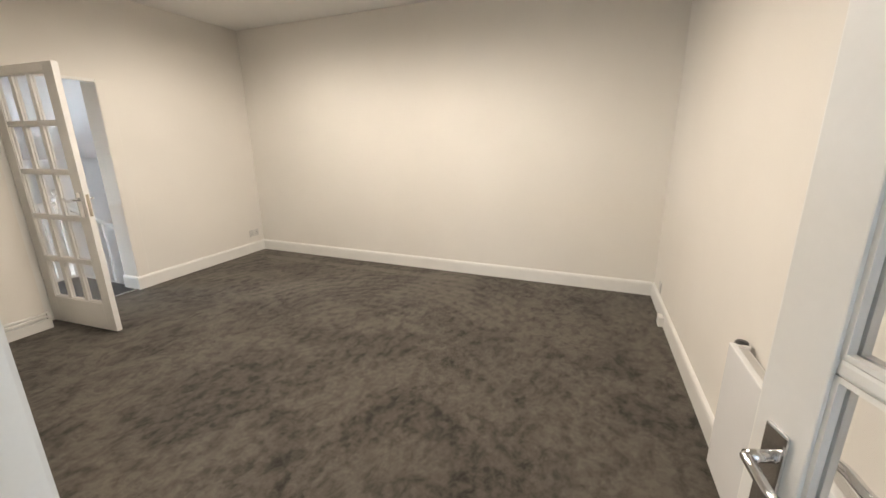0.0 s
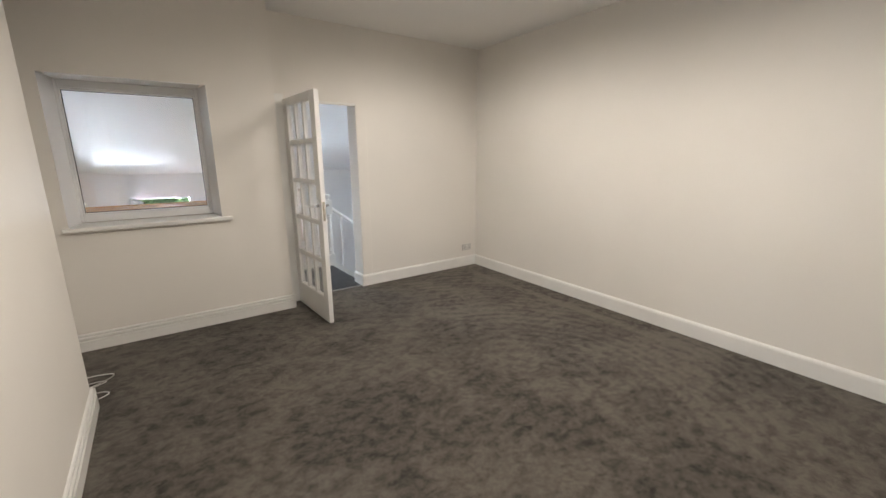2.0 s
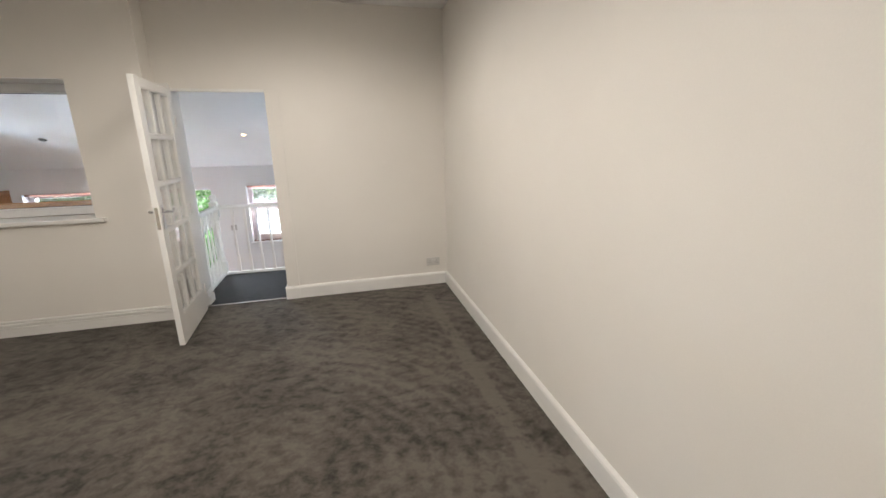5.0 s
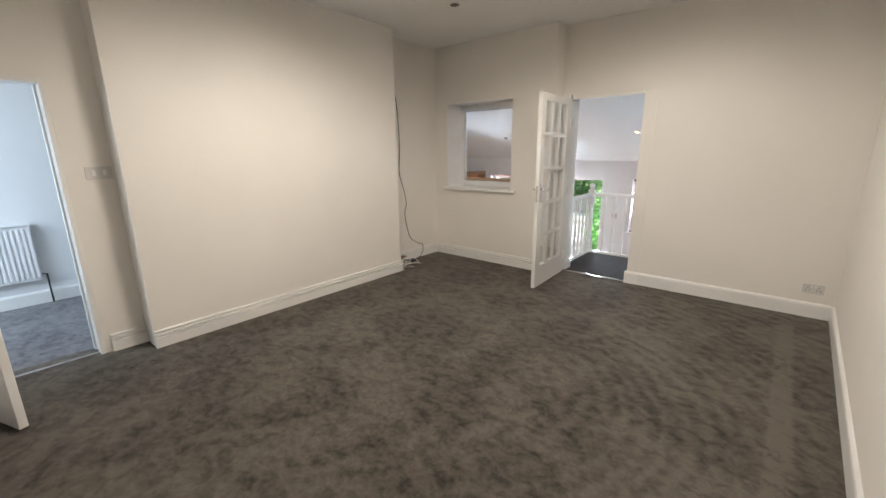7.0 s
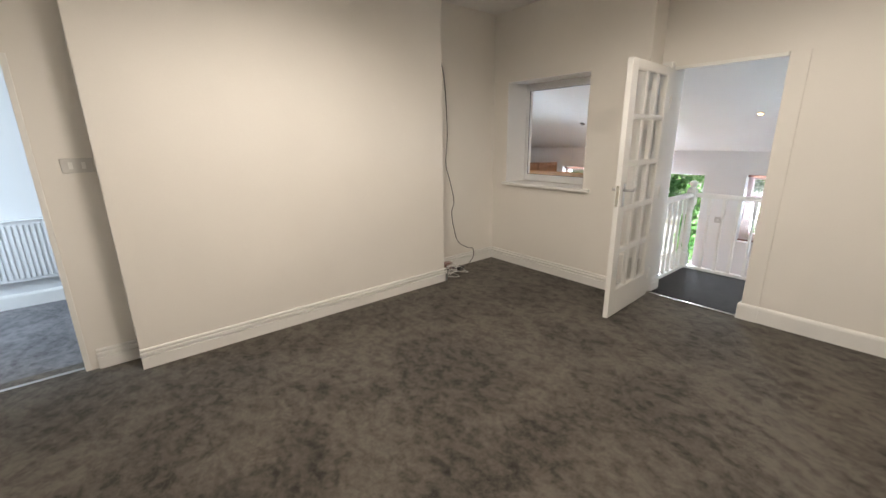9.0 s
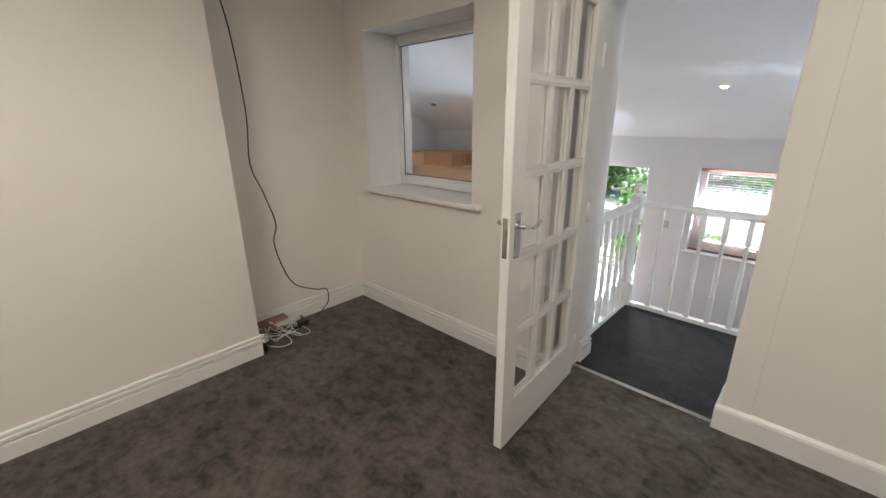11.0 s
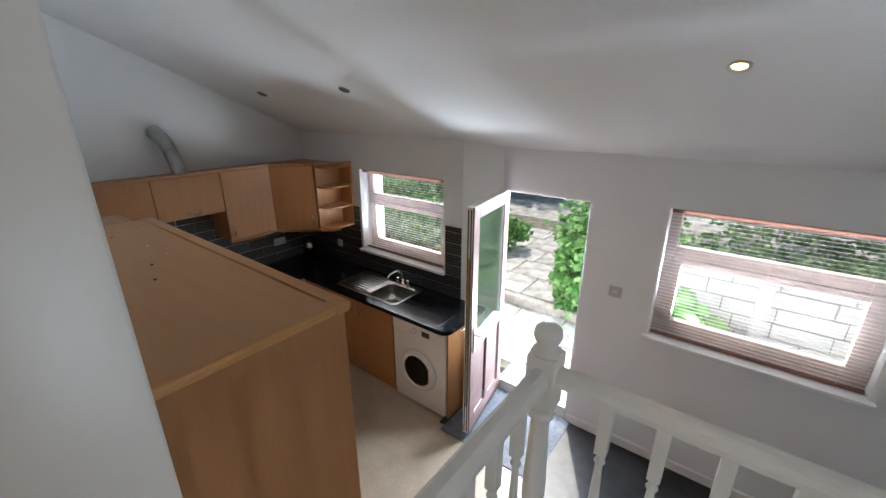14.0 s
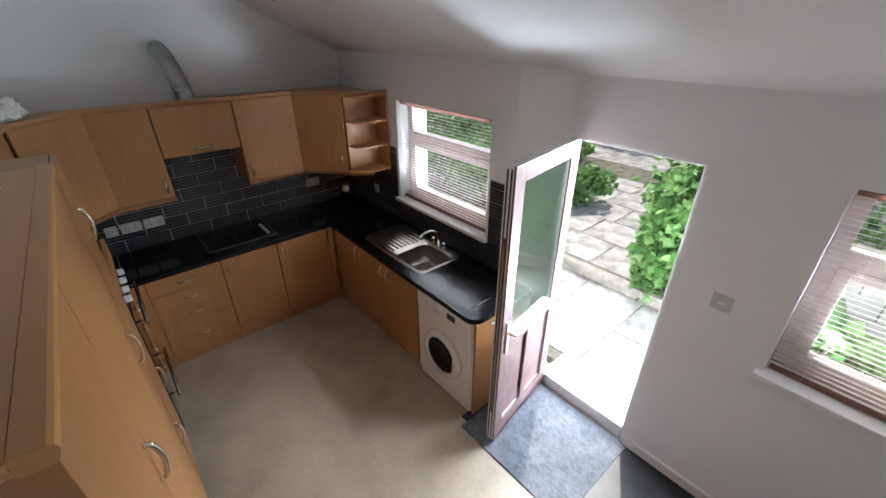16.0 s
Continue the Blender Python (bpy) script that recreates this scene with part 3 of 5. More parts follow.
for q in ((0.055, 0.068, 1.02, 1.965), (0.912, 0.925, 1.02, 1.965), (0.068, 0.912, 1.952, 1.965), (0.068, 0.912, 1.02, 1.033)):
    box(bm, q[0], q[1], 4.297, 4.345, q[2], q[3], 0.003)
part("gasket_bead", bm, M_UPVC, win)
pn = part("pane", boxed(0.066, 0.914, 4.318, 4.322, 1.03, 1.955), M_GLASS, win)
pn.visible_shadow = False
part("gasket", rim(bmesh.new(), "y", 4.312, 4.3165, 0.066, 0.914, 1.031, 1.954, 0.006), M_DARKPL, win, "black rubber gasket")
for name, outer, inner in (("reveal_side", (-0.0095, 4.0285), (0.036, 4.2895)), ("reveal_side", (0.9845, 4.0285), (0.948, 4.2895))):
    bm = bmesh.new()
    back = outer[0]
    lo, hi = [[bm.verts.new((x, y, z)) for x, y in (outer, inner, (back, 4.2895))] for z in (0.957, 2.0298)]
    bm.faces.new(lo)
    bm.faces.new(hi)
    for i in range(3):
        bm.faces.new((lo[i], lo[(i + 1) % 3], hi[(i + 1) % 3], hi[i]))
    part(name, bm, M_UPVC, win, "bright white splayed side of the reveal")
part("reveal_head", boxed(0.037, 0.947, 4.0285, 4.2895, 2.024, 2.0298), M_UPVC, win)
part("window_sill", boxed(-0.045, 1.065, 3.985, 4.29, 0.925, 0.957, 0.008), M_GLOSS, win)

# ---- landing and stairs ----
LX0, LX1, LY1 = 1.475, 2.40, 5.34
setting("landing_floor", boxed(LX0, LX1, 4.262, LY1, -0.22, 0.0), M_CARPET2, "dark grey carpeted landing", "floor")
setting("threshold_strip", boxed(1.616, 2.366, 4.246, 4.278, 0.0, 0.006, 0.002), M_STEEL, "metal carpet threshold strip", "trim")
setting("landing_edge", boxed(LX0 - 0.02, LX1, LY1, LY1 + 0.02, -0.22, 0.0), M_GLOSS, "white landing fascia", "trim")

# ---- kitchen shell ----
SLOPE, EAVE = 0.455, 1.225


def roof_z(y):
    return EAVE + SLOPE * (7.37 - y)


EASTK = 4.25
setting("floor_kitchen", boxed(WEST - 0.2, EASTK + 0.2, KY, 7.62, KF - 0.2, KF), M_LINO, "worn beige mottled vinyl floor", "floor")
setting("wall_kitchen_west", wall("x", WEST - 0.25, WEST, KY, 7.6, KF, 3.0), M_KWALL, "plain white kitchen wall", "wall")
# the narrow east opening is added to house the fill lamp, out of view
setting("wall_kitchen_east", wall("x", EASTK, EASTK + 0.25, KY, 7.6, KF, 3.0, [(4.485, 4.72, -0.15, 1.05)]), M_KWALL, "white kitchen wall with an added unseen opening for fill light", "wall")
setting("wall_kitchen_south_low", wall("y", 4.262, KY, WEST - 0.25, EASTK + 0.25, KF, -0.2), M_KWALL, "plain white kitchen wall", "wall")
setting("wall_kitchen_south", wall("y", 4.28, KY, WEST - 0.25, -0.5, -0.2, 3.0), M_KWALL, "plain white kitchen wall", "wall")
setting("wall_kitchen_south_top", wall("y", 4.3, KY, -0.5, EASTK + 0.25, CEIL, 3.0), M_KWALL, "plain white kitchen wall", "wall")
setting("wall_garden_sink", wall("y", 7.29, 7.62, WEST - 0.25, -0.12, KF, 1.5, [(-1.472, -0.337, 0.02, 0.905)]), M_KWALL, "white wall with the sink window", "wall")
setting("wall_garden_door", wall("y", 7.37, 7.62, 0.2352, EASTK + 0.25, KF, 1.5, [(0.2352, 0.975, KF, 0.88), (1.487, 2.652, -0.045, 0.905)]), M_KWALL, "white wall with the garden doorway and wide window", "wall")
bm = bmesh.new()
lo, hi = [[bm.verts.new((x, y, z)) for x, y in ((-0.12, 7.29), (0.235, 7.37), (0.235, 7.45), (0.10, 7.62), (-0.12, 7.62))] for z in (KF, 1.5)]
bm.faces.new(lo)
bm.faces.new(hi)
for i in range(5):
    bm.faces.new((lo[i], lo[(i + 1) % 5], hi[(i + 1) % 5], hi[i]))
setting("wall_garden_turn", bm, M_KWALL, "white wall turning slightly beside the garden door", "wall")
bm = bmesh.new()
ya, yb = KY - 0.01, 7.75
vs = [bm.verts.new((x, y, roof_z(y) + dz)) for dz in (0, 0.2) for x, y in ((WEST - 0.25, ya), (EASTK + 0.25, ya), (EASTK + 0.25, yb), (WEST - 0.25, yb))]
for f in ((0, 1, 2, 3), (7, 6, 5, 4), (0, 4, 5, 1), (1, 5, 6, 2), (2, 6, 7, 3), (3, 7, 4, 0)):
    bm.faces.new([vs[i] for i in f])
setting("ceiling_kitchen", bm, M_KWALL, "white sloping plastered ceiling", "ceiling")
setting("floor_dark_strip", boxed(1.03, EASTK, 5.36, 7.37, KF, KF + 0.008), M_DARKVINYL, "black carpet on the lower floor", "floor")
bm = bmesh.new()
prism(bm, [(0, 0), (0.016, 0), (0.016, 0.07), (0, 0.078)], (0.99, 7.37, KF + 0.008), (EASTK, 7.37, KF + 0.008))
setting("baseboard_garden", bm, M_GLOSS, "white skirting board", "skirting")

# ---- balustrade ----
bal = thing("balustrade", "white painted turned balustrade round the landing", "balustrade", (1.55, 5.34, 0))


def newel(x, y, z0, ztop):
    b = bmesh.new()
    s = 0.043
    box(b, x - s, x + s, y - s, y + s, z0, z0 + 0.16, 0.005)
    box(b, x - s, x + s, y - s, y + s, ztop - 0.27, ztop - 0.09, 0.010)
    lo, hi = z0 + 0.16, ztop - 0.27
    h = hi - lo
    lathe(b, [(0.042, lo), (0.042, lo + 0.012), (0.030, lo + 0.022), (0.040, lo + 0.04), (0.040, lo + 0.05), (0.029, lo + 0.07), (0.037, lo + 0.2 * h + 0.07), (0.036, lo + 0.45 * h), (0.028, lo + 0.85 * h), (0.026, hi - 0.05), (0.038, hi - 0.04), (0.038, hi - 0.028), (0.029, hi - 0.02), (0.041, hi - 0.005), (0.042, hi)], pose(x, y, 0), 18)
    part("newel", b, M_GLOSS, bal)
    b = bmesh.new()
    zc = ztop - 0.09
    lathe(b, [(0.044, zc - 0.002), (0.040, zc + 0.008), (0.026, zc + 0.016), (0.024, zc + 0.026), (0.033, zc + 0.034), (0.040, zc + 0.052), (0.037, zc + 0.072), (0.024, zc + 0.086), (0.0, zc + 0.092)], pose(x, y, 0), 20)
    part("newel_cap", b, M_GLOSS, bal)


def baluster(x, y, za, zb):
    b = bmesh.new()
    s, h = 0.016, zb - za
    box(b, x - s, x + s, y - s, y + s, za, za + 0.26 * h, 0.002)
    box(b, x - s, x + s, y - s, y + s, zb - 0.22 * h, zb, 0.002)
    lo, hi = za + 0.26 * h, zb - 0.22 * h
    k = hi - lo
    lathe(b, [(0.016, lo), (0.010, lo + 0.015), (0.016, lo + 0.03), (0.012, lo + 0.045), (0.017, lo + 0.3 * k), (0.014, lo + 0.6 * k), (0.010, hi - 0.04), (0.016, hi - 0.03), (0.010, hi - 0.015), (0.016, hi)], pose(x, y, 0), 10)
    part("baluster", b, M_GLOSS, bal)


RAIL = [(-0.028, 0.0), (0.028, 0.0), (0.030, 0.018), (0.024, 0.036), (0.012, 0.046), (-0.012, 0.046), (-0.024, 0.036), (-0.030, 0.018)]
NX, NY, N2X = 1.515, 5.36, 2.40
RZ = 0.802
newel(NX, NY, 0.0, 0.975)
newel(N2X, NY, 0.0, 0.975)
for name, a, b2 in (("handrail", (NX + 0.04, NY, RZ), (N2X - 0.04, NY, RZ)), ("handrail", (NX, 4.5, RZ), (NX, NY - 0.04, RZ))):
    bm = bmesh.new()
    prism(bm, RAIL, a, b2)
    part(name, bm, M_GLOSS, bal)
for a, b2 in (((NX + 0.04, NY, 0.0), (N2X - 0.04, NY, 0.0)), ((NX, 4.5, 0.0), (NX, NY - 0.04, 0.0))):
    bm = bmesh.new()
    prism(bm, [(-0.026, 0), (0.026, 0), (0.024, 0.028), (-0.024, 0.028)], a, b2)
    part("base_rail", bm, M_GLOSS, bal)
for i in range(5):
    baluster(NX + 0.182 + i * 0.134, NY, 0.028, RZ)
for i in range(6):
    baluster(NX, 4.5 + (i + 0.7) * (NY - 4.5) / 6.9, 0.028, RZ)
# stair rail down beside the steps
bm = bmesh.new()
prism(bm, RAIL, (N2X + 0.03, NY, RZ - 0.04), (N2X + 1.45, NY, RZ - 1.08))
part("handrail", bm, M_GLOSS, bal)
bm = bmesh.new()
prism(bm, [(-0.02, -0.16), (0.02, -0.16), (0.02, 0.05), (-0.02, 0.05)], (N2X + 0.02, NY, 0.0), (N2X + 1.45, NY, -1.03))
part("stair_string", bm, M_GLOSS, bal)
for i in range(7):
    x = N2X + 0.17 + i * 0.19
    zb = RZ - 0.04 - (x - N2X - 0.03) * 1.04 / 1.42
    baluster(x, NY, zb - 0.76, zb + 0.005)
newel(N2X + 1.5, NY, KF + 0.008, -0.15)
# closed steps
steps = tagged(thing("stairs", "dark carpeted steps down to the kitchen", "stairs", (2.5, 4.9, KF)), kind="structure")
for i in range(5):
    x = LX1 + i * 0.235
    part("step", boxed(x, x + 0.25, KY, LY1 - 0.01, KF + 0.008, -0.187 * (i + 1), 0.008), M_CARPET2, steps)

# ---- kitchen units ----


def handle(parent, a, b2, out):
    """Bow handle from a to b2, standing out along out."""
    a, b2, out = Vector(a), Vector(b2), Vector(out)
    m = (a + b2) / 2
    bm = tube(bmesh.new(), curve_pts([a, a + out * 0.6 + (m - a) * 0.12, m + out, b2 + out * 0.6 + (m - b2) * 0.12, b2], 5), 0.0085, 8)
    for p in (a, b2):
        lathe(bm, [(0.0095, 0), (0.0095, 0.005)], Matrix.Translation(p) @ out.to_track_quat("Z", "Y").to_matrix().to_4x4(), 10)
    part("handle", bm, M_BRASS, parent, "satin metal bow handle")


def unit_x(name, label, y0, y1, z0, z1, back, front, fronts, cat="cabinet", hand="v", mat_=None):
    """A unit against the west wall, its doors facing +x at front. fronts: list of (y0, y1, z0, z1, handle kind)."""
    t = thing(name, label, cat, (back, (y0 + y1) / 2, z0), "fitted kitchen units")
    part("body", boxed(back, front - 0.021, y0 + 0.001, y1 - 0.001, z0, z1), M_BEECH, t)
    # thin dark sheet that paints the shade between the doors
    part("gap_shade", boxed(front - 0.0209, front - 0.0195, y0 + 0.001, y1 - 0.001, z0, z1), M_GAP_SHADE_CRUMB, t, "dark sheet standing for the shade behind the doors")
    for a, b, c, d, k in fronts:
        dr = part("door" if k[0] != "d" else "drawer_front", boxed(front - 0.019, front, a + 0.0045, b - 0.0045, c + 0.0035, d - 0.0035, 0.004), M_BEECH, t)
        o = (0.028, 0, 0)
        if k == "vr":
            handle(dr, (front, b - 0.045, d - 0.05 if z0 < 0 else c + 0.05), (front, b - 0.045, d - 0.15 if z0 < 0 else c + 0.15), o)
        elif k == "vl":
            handle(dr, (front, a + 0.045, d - 0.05 if z0 < 0 else c + 0.05), (front, a + 0.045, d - 0.15 if z0 < 0 else c + 0.15), o)
        elif k == "h":
            handle(dr, (front, (a + b) / 2 - 0.06, c + 0.05), (front, (a + b) / 2 + 0.06, c + 0.05), o)
        elif k == "dh":
            handle(dr, (front, (a + b) / 2 - 0.06, (c + d) / 2), (front, (a + b) / 2 + 0.06, (c + d) / 2), o)
    return t


WT = -0.22
BZ0, BZ1 = KF + 0.11, WT - 0.04
FX = -1.868
# base units, west run
unit_x("drawer_unit", "beech drawer unit with four drawers under the worktop", 5.15, 5.69, BZ0, BZ1, WEST + 0.005, FX,
       [(5.15, 5.69, BZ1 - 0.15, BZ1, "dh"), (5.15, 5.69, BZ1 - 0.30, BZ1 - 0.15, "dh"), (5.15, 5.69, BZ1 - 0.45, BZ1 - 0.30, "dh"), (5.15, 5.69, BZ0, BZ1 - 0.45, "dh")], "drawers")
unit_x("base_cabinet", "beech base cabinet under the hob", 5.69, 6.165, BZ0, BZ1, WEST + 0.005, FX, [(5.69, 6.165, BZ0, BZ1, "vl")])
unit_x("base_cabinet", "beech base cabinet at the worktop corner", 6.165, 6.70, BZ0, BZ1, WEST + 0.005, FX, [(6.165, 6.66, BZ0, BZ1, "vl")])
tagged(part("corner_post", boxed(-1.93, FX, 6.662, 6.718, BZ0, BZ1), M_BEECH), "narrow beech corner filler between the base units", "panel")
tagged(part("filler_board", boxed(-2.2, FX - 0.002, 5.05, 5.148, KF, BZ1), M_BEECH), "beech filler board beside the drawers", "panel")
setting("plinth_west", boxed(-2.0, FX - 0.035, 5.10, 6.74, KF, BZ0 - 0.002), M_BEECH, "beech plinth", "plinth")


def unit_y(name, label, x0, x1, z0, z1, front, back, fronts, cat="cabinet", low=0.0):
    """A unit against the garden wall, its doors facing -y at front."""
    t = thing(name, label, cat, ((x0 + x1) / 2, back, z0), "fitted kitchen units")
    part("body", boxed(x0 + 0.001, x1 - 0.001, front + 0.021, back, z0, z1 - low), M_BEECH, t)
    # shade in the door gaps, painted as a dark sheet
    part("gap_shade", boxed(x0 + 0.001, x1 - 0.001, front + 0.0195, front + 0.0209, z0, z1), M_GAP_SHADE_CRUMB, t, "dark sheet standing for the shade behind the doors")
    for a, b, c, d, k in fronts:
        dr = part("door", boxed(a + 0.004, b - 0.004, front, front + 0.019, c + 0.003, d - 0.003, 0.004), M_BEECH, t)
        hx = b - 0.045 if k == "vr" else a + 0.045
        if k != "n":
            handle(dr, (hx, front, d - 0.05), (hx, front, d - 0.15), (0, -0.028, 0))
    return t


FY = 6.72
unit_y("base_cabinet", "beech corner base cabinet beside the sink", -1.85, -1.36, BZ0, BZ1, FY, 7.285, [(-1.85, -1.36, BZ0, BZ1, "vr")])
unit_y("sink_cabinet", "beech double-door cabinet under the sink", -1.36, -0.50, BZ0, BZ1, FY, 7.285, [(-1.36, -0.93, BZ0, BZ1, "vr"), (-0.93, -0.50, BZ0, BZ1, "vl")], low=0.14)
setting("plinth_garden", boxed(-1.90, -0.50, FY + 0.035, 6.9, KF, BZ0 - 0.002), M_BEECH, "beech plinth", "plinth")
tagged(part("gable_board", boxed(0.125, 0.145, FY + 0.01, 7.285, KF, BZ1, 0.002), M_BEECH), "beech gable board beside the washing machine", "panel")

# worktop, L-shaped, with a hole for the sink bowl left under the sink
bm = bmesh.new()
box(bm, WEST, -1.85, 5.05, 6.70, WT - 0.038, WT, 0.006)
box(bm, WEST, -0.93, 6.70, 7.289, WT - 0.038, WT)
box(bm, -0.93, -0.56, 6.70, 6.82, WT - 0.038, WT)
box(bm, -0.93, -0.56, 7.16, 7.289, WT - 0.038, WT)
pts = [(-0.56, 6.70), (0.06, 6.70)] + [(0.06 + 0.09 * math.sin(a), 6.79 - 0.09 * math.cos(a)) for a in [k * math.pi / 16 for k in range(1, 9)]] + [(0.15, 7.289), (-0.56, 7.289)]
lo, hi = [[bm.verts.new((x, y, z)) for x, y in pts] for z in (WT - 0.038, WT)]
bm.faces.new(lo)
bm.faces.new(hi)
for i in range(len(pts)):
    bm.faces.new((lo[i], lo[(i + 1) % len(pts)], hi[(i + 1) % len(pts)], hi[i]))
tagged(part("worktop", bm, M_TOP), "glossy black L-shaped worktop on the base units", "worktop")
tagged(part("joint_strip", boxed(0.02, 0.03, 6.76, 6.98, WT, WT + 0.004), M_STEEL), "pale metal strip lying on the worktop", "strip")

# hob
hob = thing("hob", "black glass ceramic hob set in the worktop", "hob", (-2.19, 5.93, WT))
part("glass_top", boxed(-2.44, -1.97, 5.65, 6.22, WT + 0.001, WT + 0.007, 0.002), M_BLACKGLASS, hob)
for q in ((-2.444, -2.436, 5.646, 6.224), (-1.974, -1.966, 5.646, 6.224), (-2.436, -1.974, 5.646, 5.654), (-2.436, -1.974, 6.216, 6.224)):
    part("trim", boxed(q[0], q[1], q[2], q[3], WT + 0.0005, WT + 0.009, 0.001), M_HOBTRIM, hob, "dull metal edge trim")
for i in range(4):
    bm = lathe(bmesh.new(), [(0.017, 0), (0.016, 0.010), (0.012, 0.014), (0.0, 0.0145)], pose(-2.03 - i * 0.068, 6.165, WT + 0.007), 14)
    part("knob", bm, M_SILVER, hob, "silver control knob")

# sink
sink = thing("sink", "stainless steel inset sink with a drainer", "sink", (-0.97, 7.0, WT))
bm = bmesh.new()
z1 = WT + 0.006


def round_loop(b, x0, x1, y0, y1, r, z, n=6):
    """Rounded rectangle of 4 * (n + 1) vertices at height z."""
    out = []
    for cx, cy, a0 in ((x1 - r, y1 - r, 0), (x0 + r, y1 - r, 90), (x0 + r, y0 + r, 180), (x1 - r, y0 + r, 270)):
        for k in range(n + 1):
            a = radians(a0 + 90 * k / n)
            out.append(b.verts.new((cx + r * math.cos(a), cy + r * math.sin(a), z)))
    return out


def loft(b, loops):
    for p, q in zip(loops, loops[1:]):
        for i in range(len(p)):
            j = (i + 1) % len(p)
            b.faces.new((p[i], p[j], q[j], q[i])).smooth = True


loft(bm, [round_loop(bm, -1.40, -0.53, 6.785, 7.24, 0.07, WT), round_loop(bm, -1.398, -0.532, 6.787, 7.238, 0.07, WT + 0.004), round_loop(bm, -1.385, -0.545, 6.80, 7.225, 0.06, z1), round_loop(bm, -0.925, -0.565, 6.825, 7.155, 0.07, z1), round_loop(bm, -0.920, -0.570, 6.83, 7.15, 0.066, z1 - 0.006)])
part("rim", bm, M_STEEL, sink)
bm = bmesh.new()
lo = [round_loop(bm, -0.920, -0.570, 6.83, 7.15, 0.066, z1 - 0.006), round_loop(bm, -0.912, -0.578, 6.838, 7.142, 0.066, WT - 0.10), round_loop(bm, -0.90, -0.59, 6.85, 7.13, 0.06, WT - 0.135), round_loop(bm, -0.87, -0.62, 6.88, 7.10, 0.05, WT - 0.148)]
loft(bm, lo)
bm.faces.new(lo[-1])
part("bowl", bm, M_STEEL, sink)
for i in range(8):
    part("drainer_rib", boxed(-1.34, -0.98, 6.85 + i * 0.042, 6.866 + i * 0.042, z1 - 0.001, z1 + 0.004, 0.0015), M_STEEL, sink)
bm = lathe(bmesh.new(), [(0.036, 0), (0.036, 0.004), (0.03, 0.006), (0.0, 0.004)], pose(-0.745, 6.99, WT - 0.148), 18)
part("plughole", bm, M_DARKPL, sink, "dark plughole")
tap = thing("mixer_tap", "chrome kitchen mixer tap behind the sink", "tap", (-0.78, 7.2, z1))
bm = lathe(bmesh.new(), [(0.026, 0), (0.026, 0.01), (0.018, 0.016), (0.018, 0.05), (0.012, 0.06)], pose(-0.80, 7.20, z1), 16)
part("tap_body", bm, M_CHROME, tap)
part("spout", tube(bmesh.new(), curve_pts([(-0.80, 7.20, z1 + 0.05), (-0.80, 7.19, z1 + 0.12), (-0.82, 7.14, z1 + 0.155), (-0.84, 7.06, z1 + 0.14), (-0.845, 7.03, z1 + 0.11)], 6), 0.011, 10), M_CHROME, tap)
for dx in (-0.07, 0.07):
    bm = lathe(bmesh.new(), [(0.018, 0), (0.018, 0.02), (0.012, 0.03), (0.02, 0.045), (0.02, 0.06), (0.008, 0.066)], pose(-0.80 + dx, 7.20, z1), 14)
    part("tap_handle", bm, M_CHROME, tap)

# washing machine
wm = thing("washing_machine", "white front-loading washing machine under the worktop", "washing machine", (-0.18, 7.0, KF))
WX0, WX1, WY, WZ = -0.48, 0.115, 6.715, -0.265
part("casing", boxed(WX0, WX1, WY + 0.012, 7.28, KF + 0.015, WZ, 0.008), M_ENAMEL, wm)
part("front_panel", boxed(WX0 + 0.004, WX1 - 0.004, WY, WY + 0.02, KF + 0.09, WZ - 0.115, 0.006), M_ENAMEL, wm)
part("control_panel", boxed(WX0 + 0.004, WX1 - 0.004, WY - 0.004, WY + 0.02, WZ - 0.112, WZ - 0.005, 0.006), M_ENAMEL, wm)
part("kick_panel", boxed(WX0 + 0.01, WX1 - 0.01, WY + 0.008, WY + 0.02, KF + 0.015, KF + 0.088, 0.004), M_ENAMEL, wm)
part("detergent_drawer", boxed(WX0 + 0.015, WX0 + 0.19, WY - 0.009, WY, WZ - 0.10, WZ - 0.02, 0.004), M_ENAMEL, wm)
part("display", boxed(-0.13, -0.045, WY - 0.0065, WY, WZ - 0.085, WZ - 0.035, 0.001), M_DARKPL, wm, "black display window")
toY = pose(-0.18, WY, -0.72, 90, 0, 0)
part("door_ring", lathe(bmesh.new(), [(0.135, 0.0), (0.20, 0.0), (0.20, 0.014), (0.188, 0.03), (0.165, 0.036), (0.153, 0.030), (0.150, 0.004)], toY, 40), M_ENAMEL, wm)
part("door_rim", lathe(bmesh.new(), [(0.2005, 0.0), (0.212, 0.0), (0.210, 0.010), (0.2005, 0.012)], toY, 40), M_SILVER, wm, "grey rim round the porthole")
part("door_glass", lathe(bmesh.new(), [(0.151, 0.004), (0.149, 0.026), (0.128, 0.030), (0.09, 0.020), (0.0, 0.015)], toY, 36), M_BLACKGLASS, wm, "dark bulged porthole glass")
part("door_handle", boxed(-0.035, 0.012, WY - 0.042, WY - 0.012, -0.79, -0.66, 0.008), M_ENAMEL, wm)
part("programme_dial", lathe(bmesh.new(), [(0.028, 0), (0.026, 0.018), (0.022, 0.022), (0.0, 0.022)], pose(-0.215, WY - 0.004, WZ - 0.06, 90), 20), M_ENAMEL, wm)
part("power_button", lathe(bmesh.new(), [(0.01, 0), (0.009, 0.006), (0.0, 0.006)], pose(0.06, WY - 0.004, WZ - 0.06, 90), 12), M_WHITEPL, wm)

# wall cabinets
CZ0, CZ1 = 0.27, 0.945
CF = -2.115
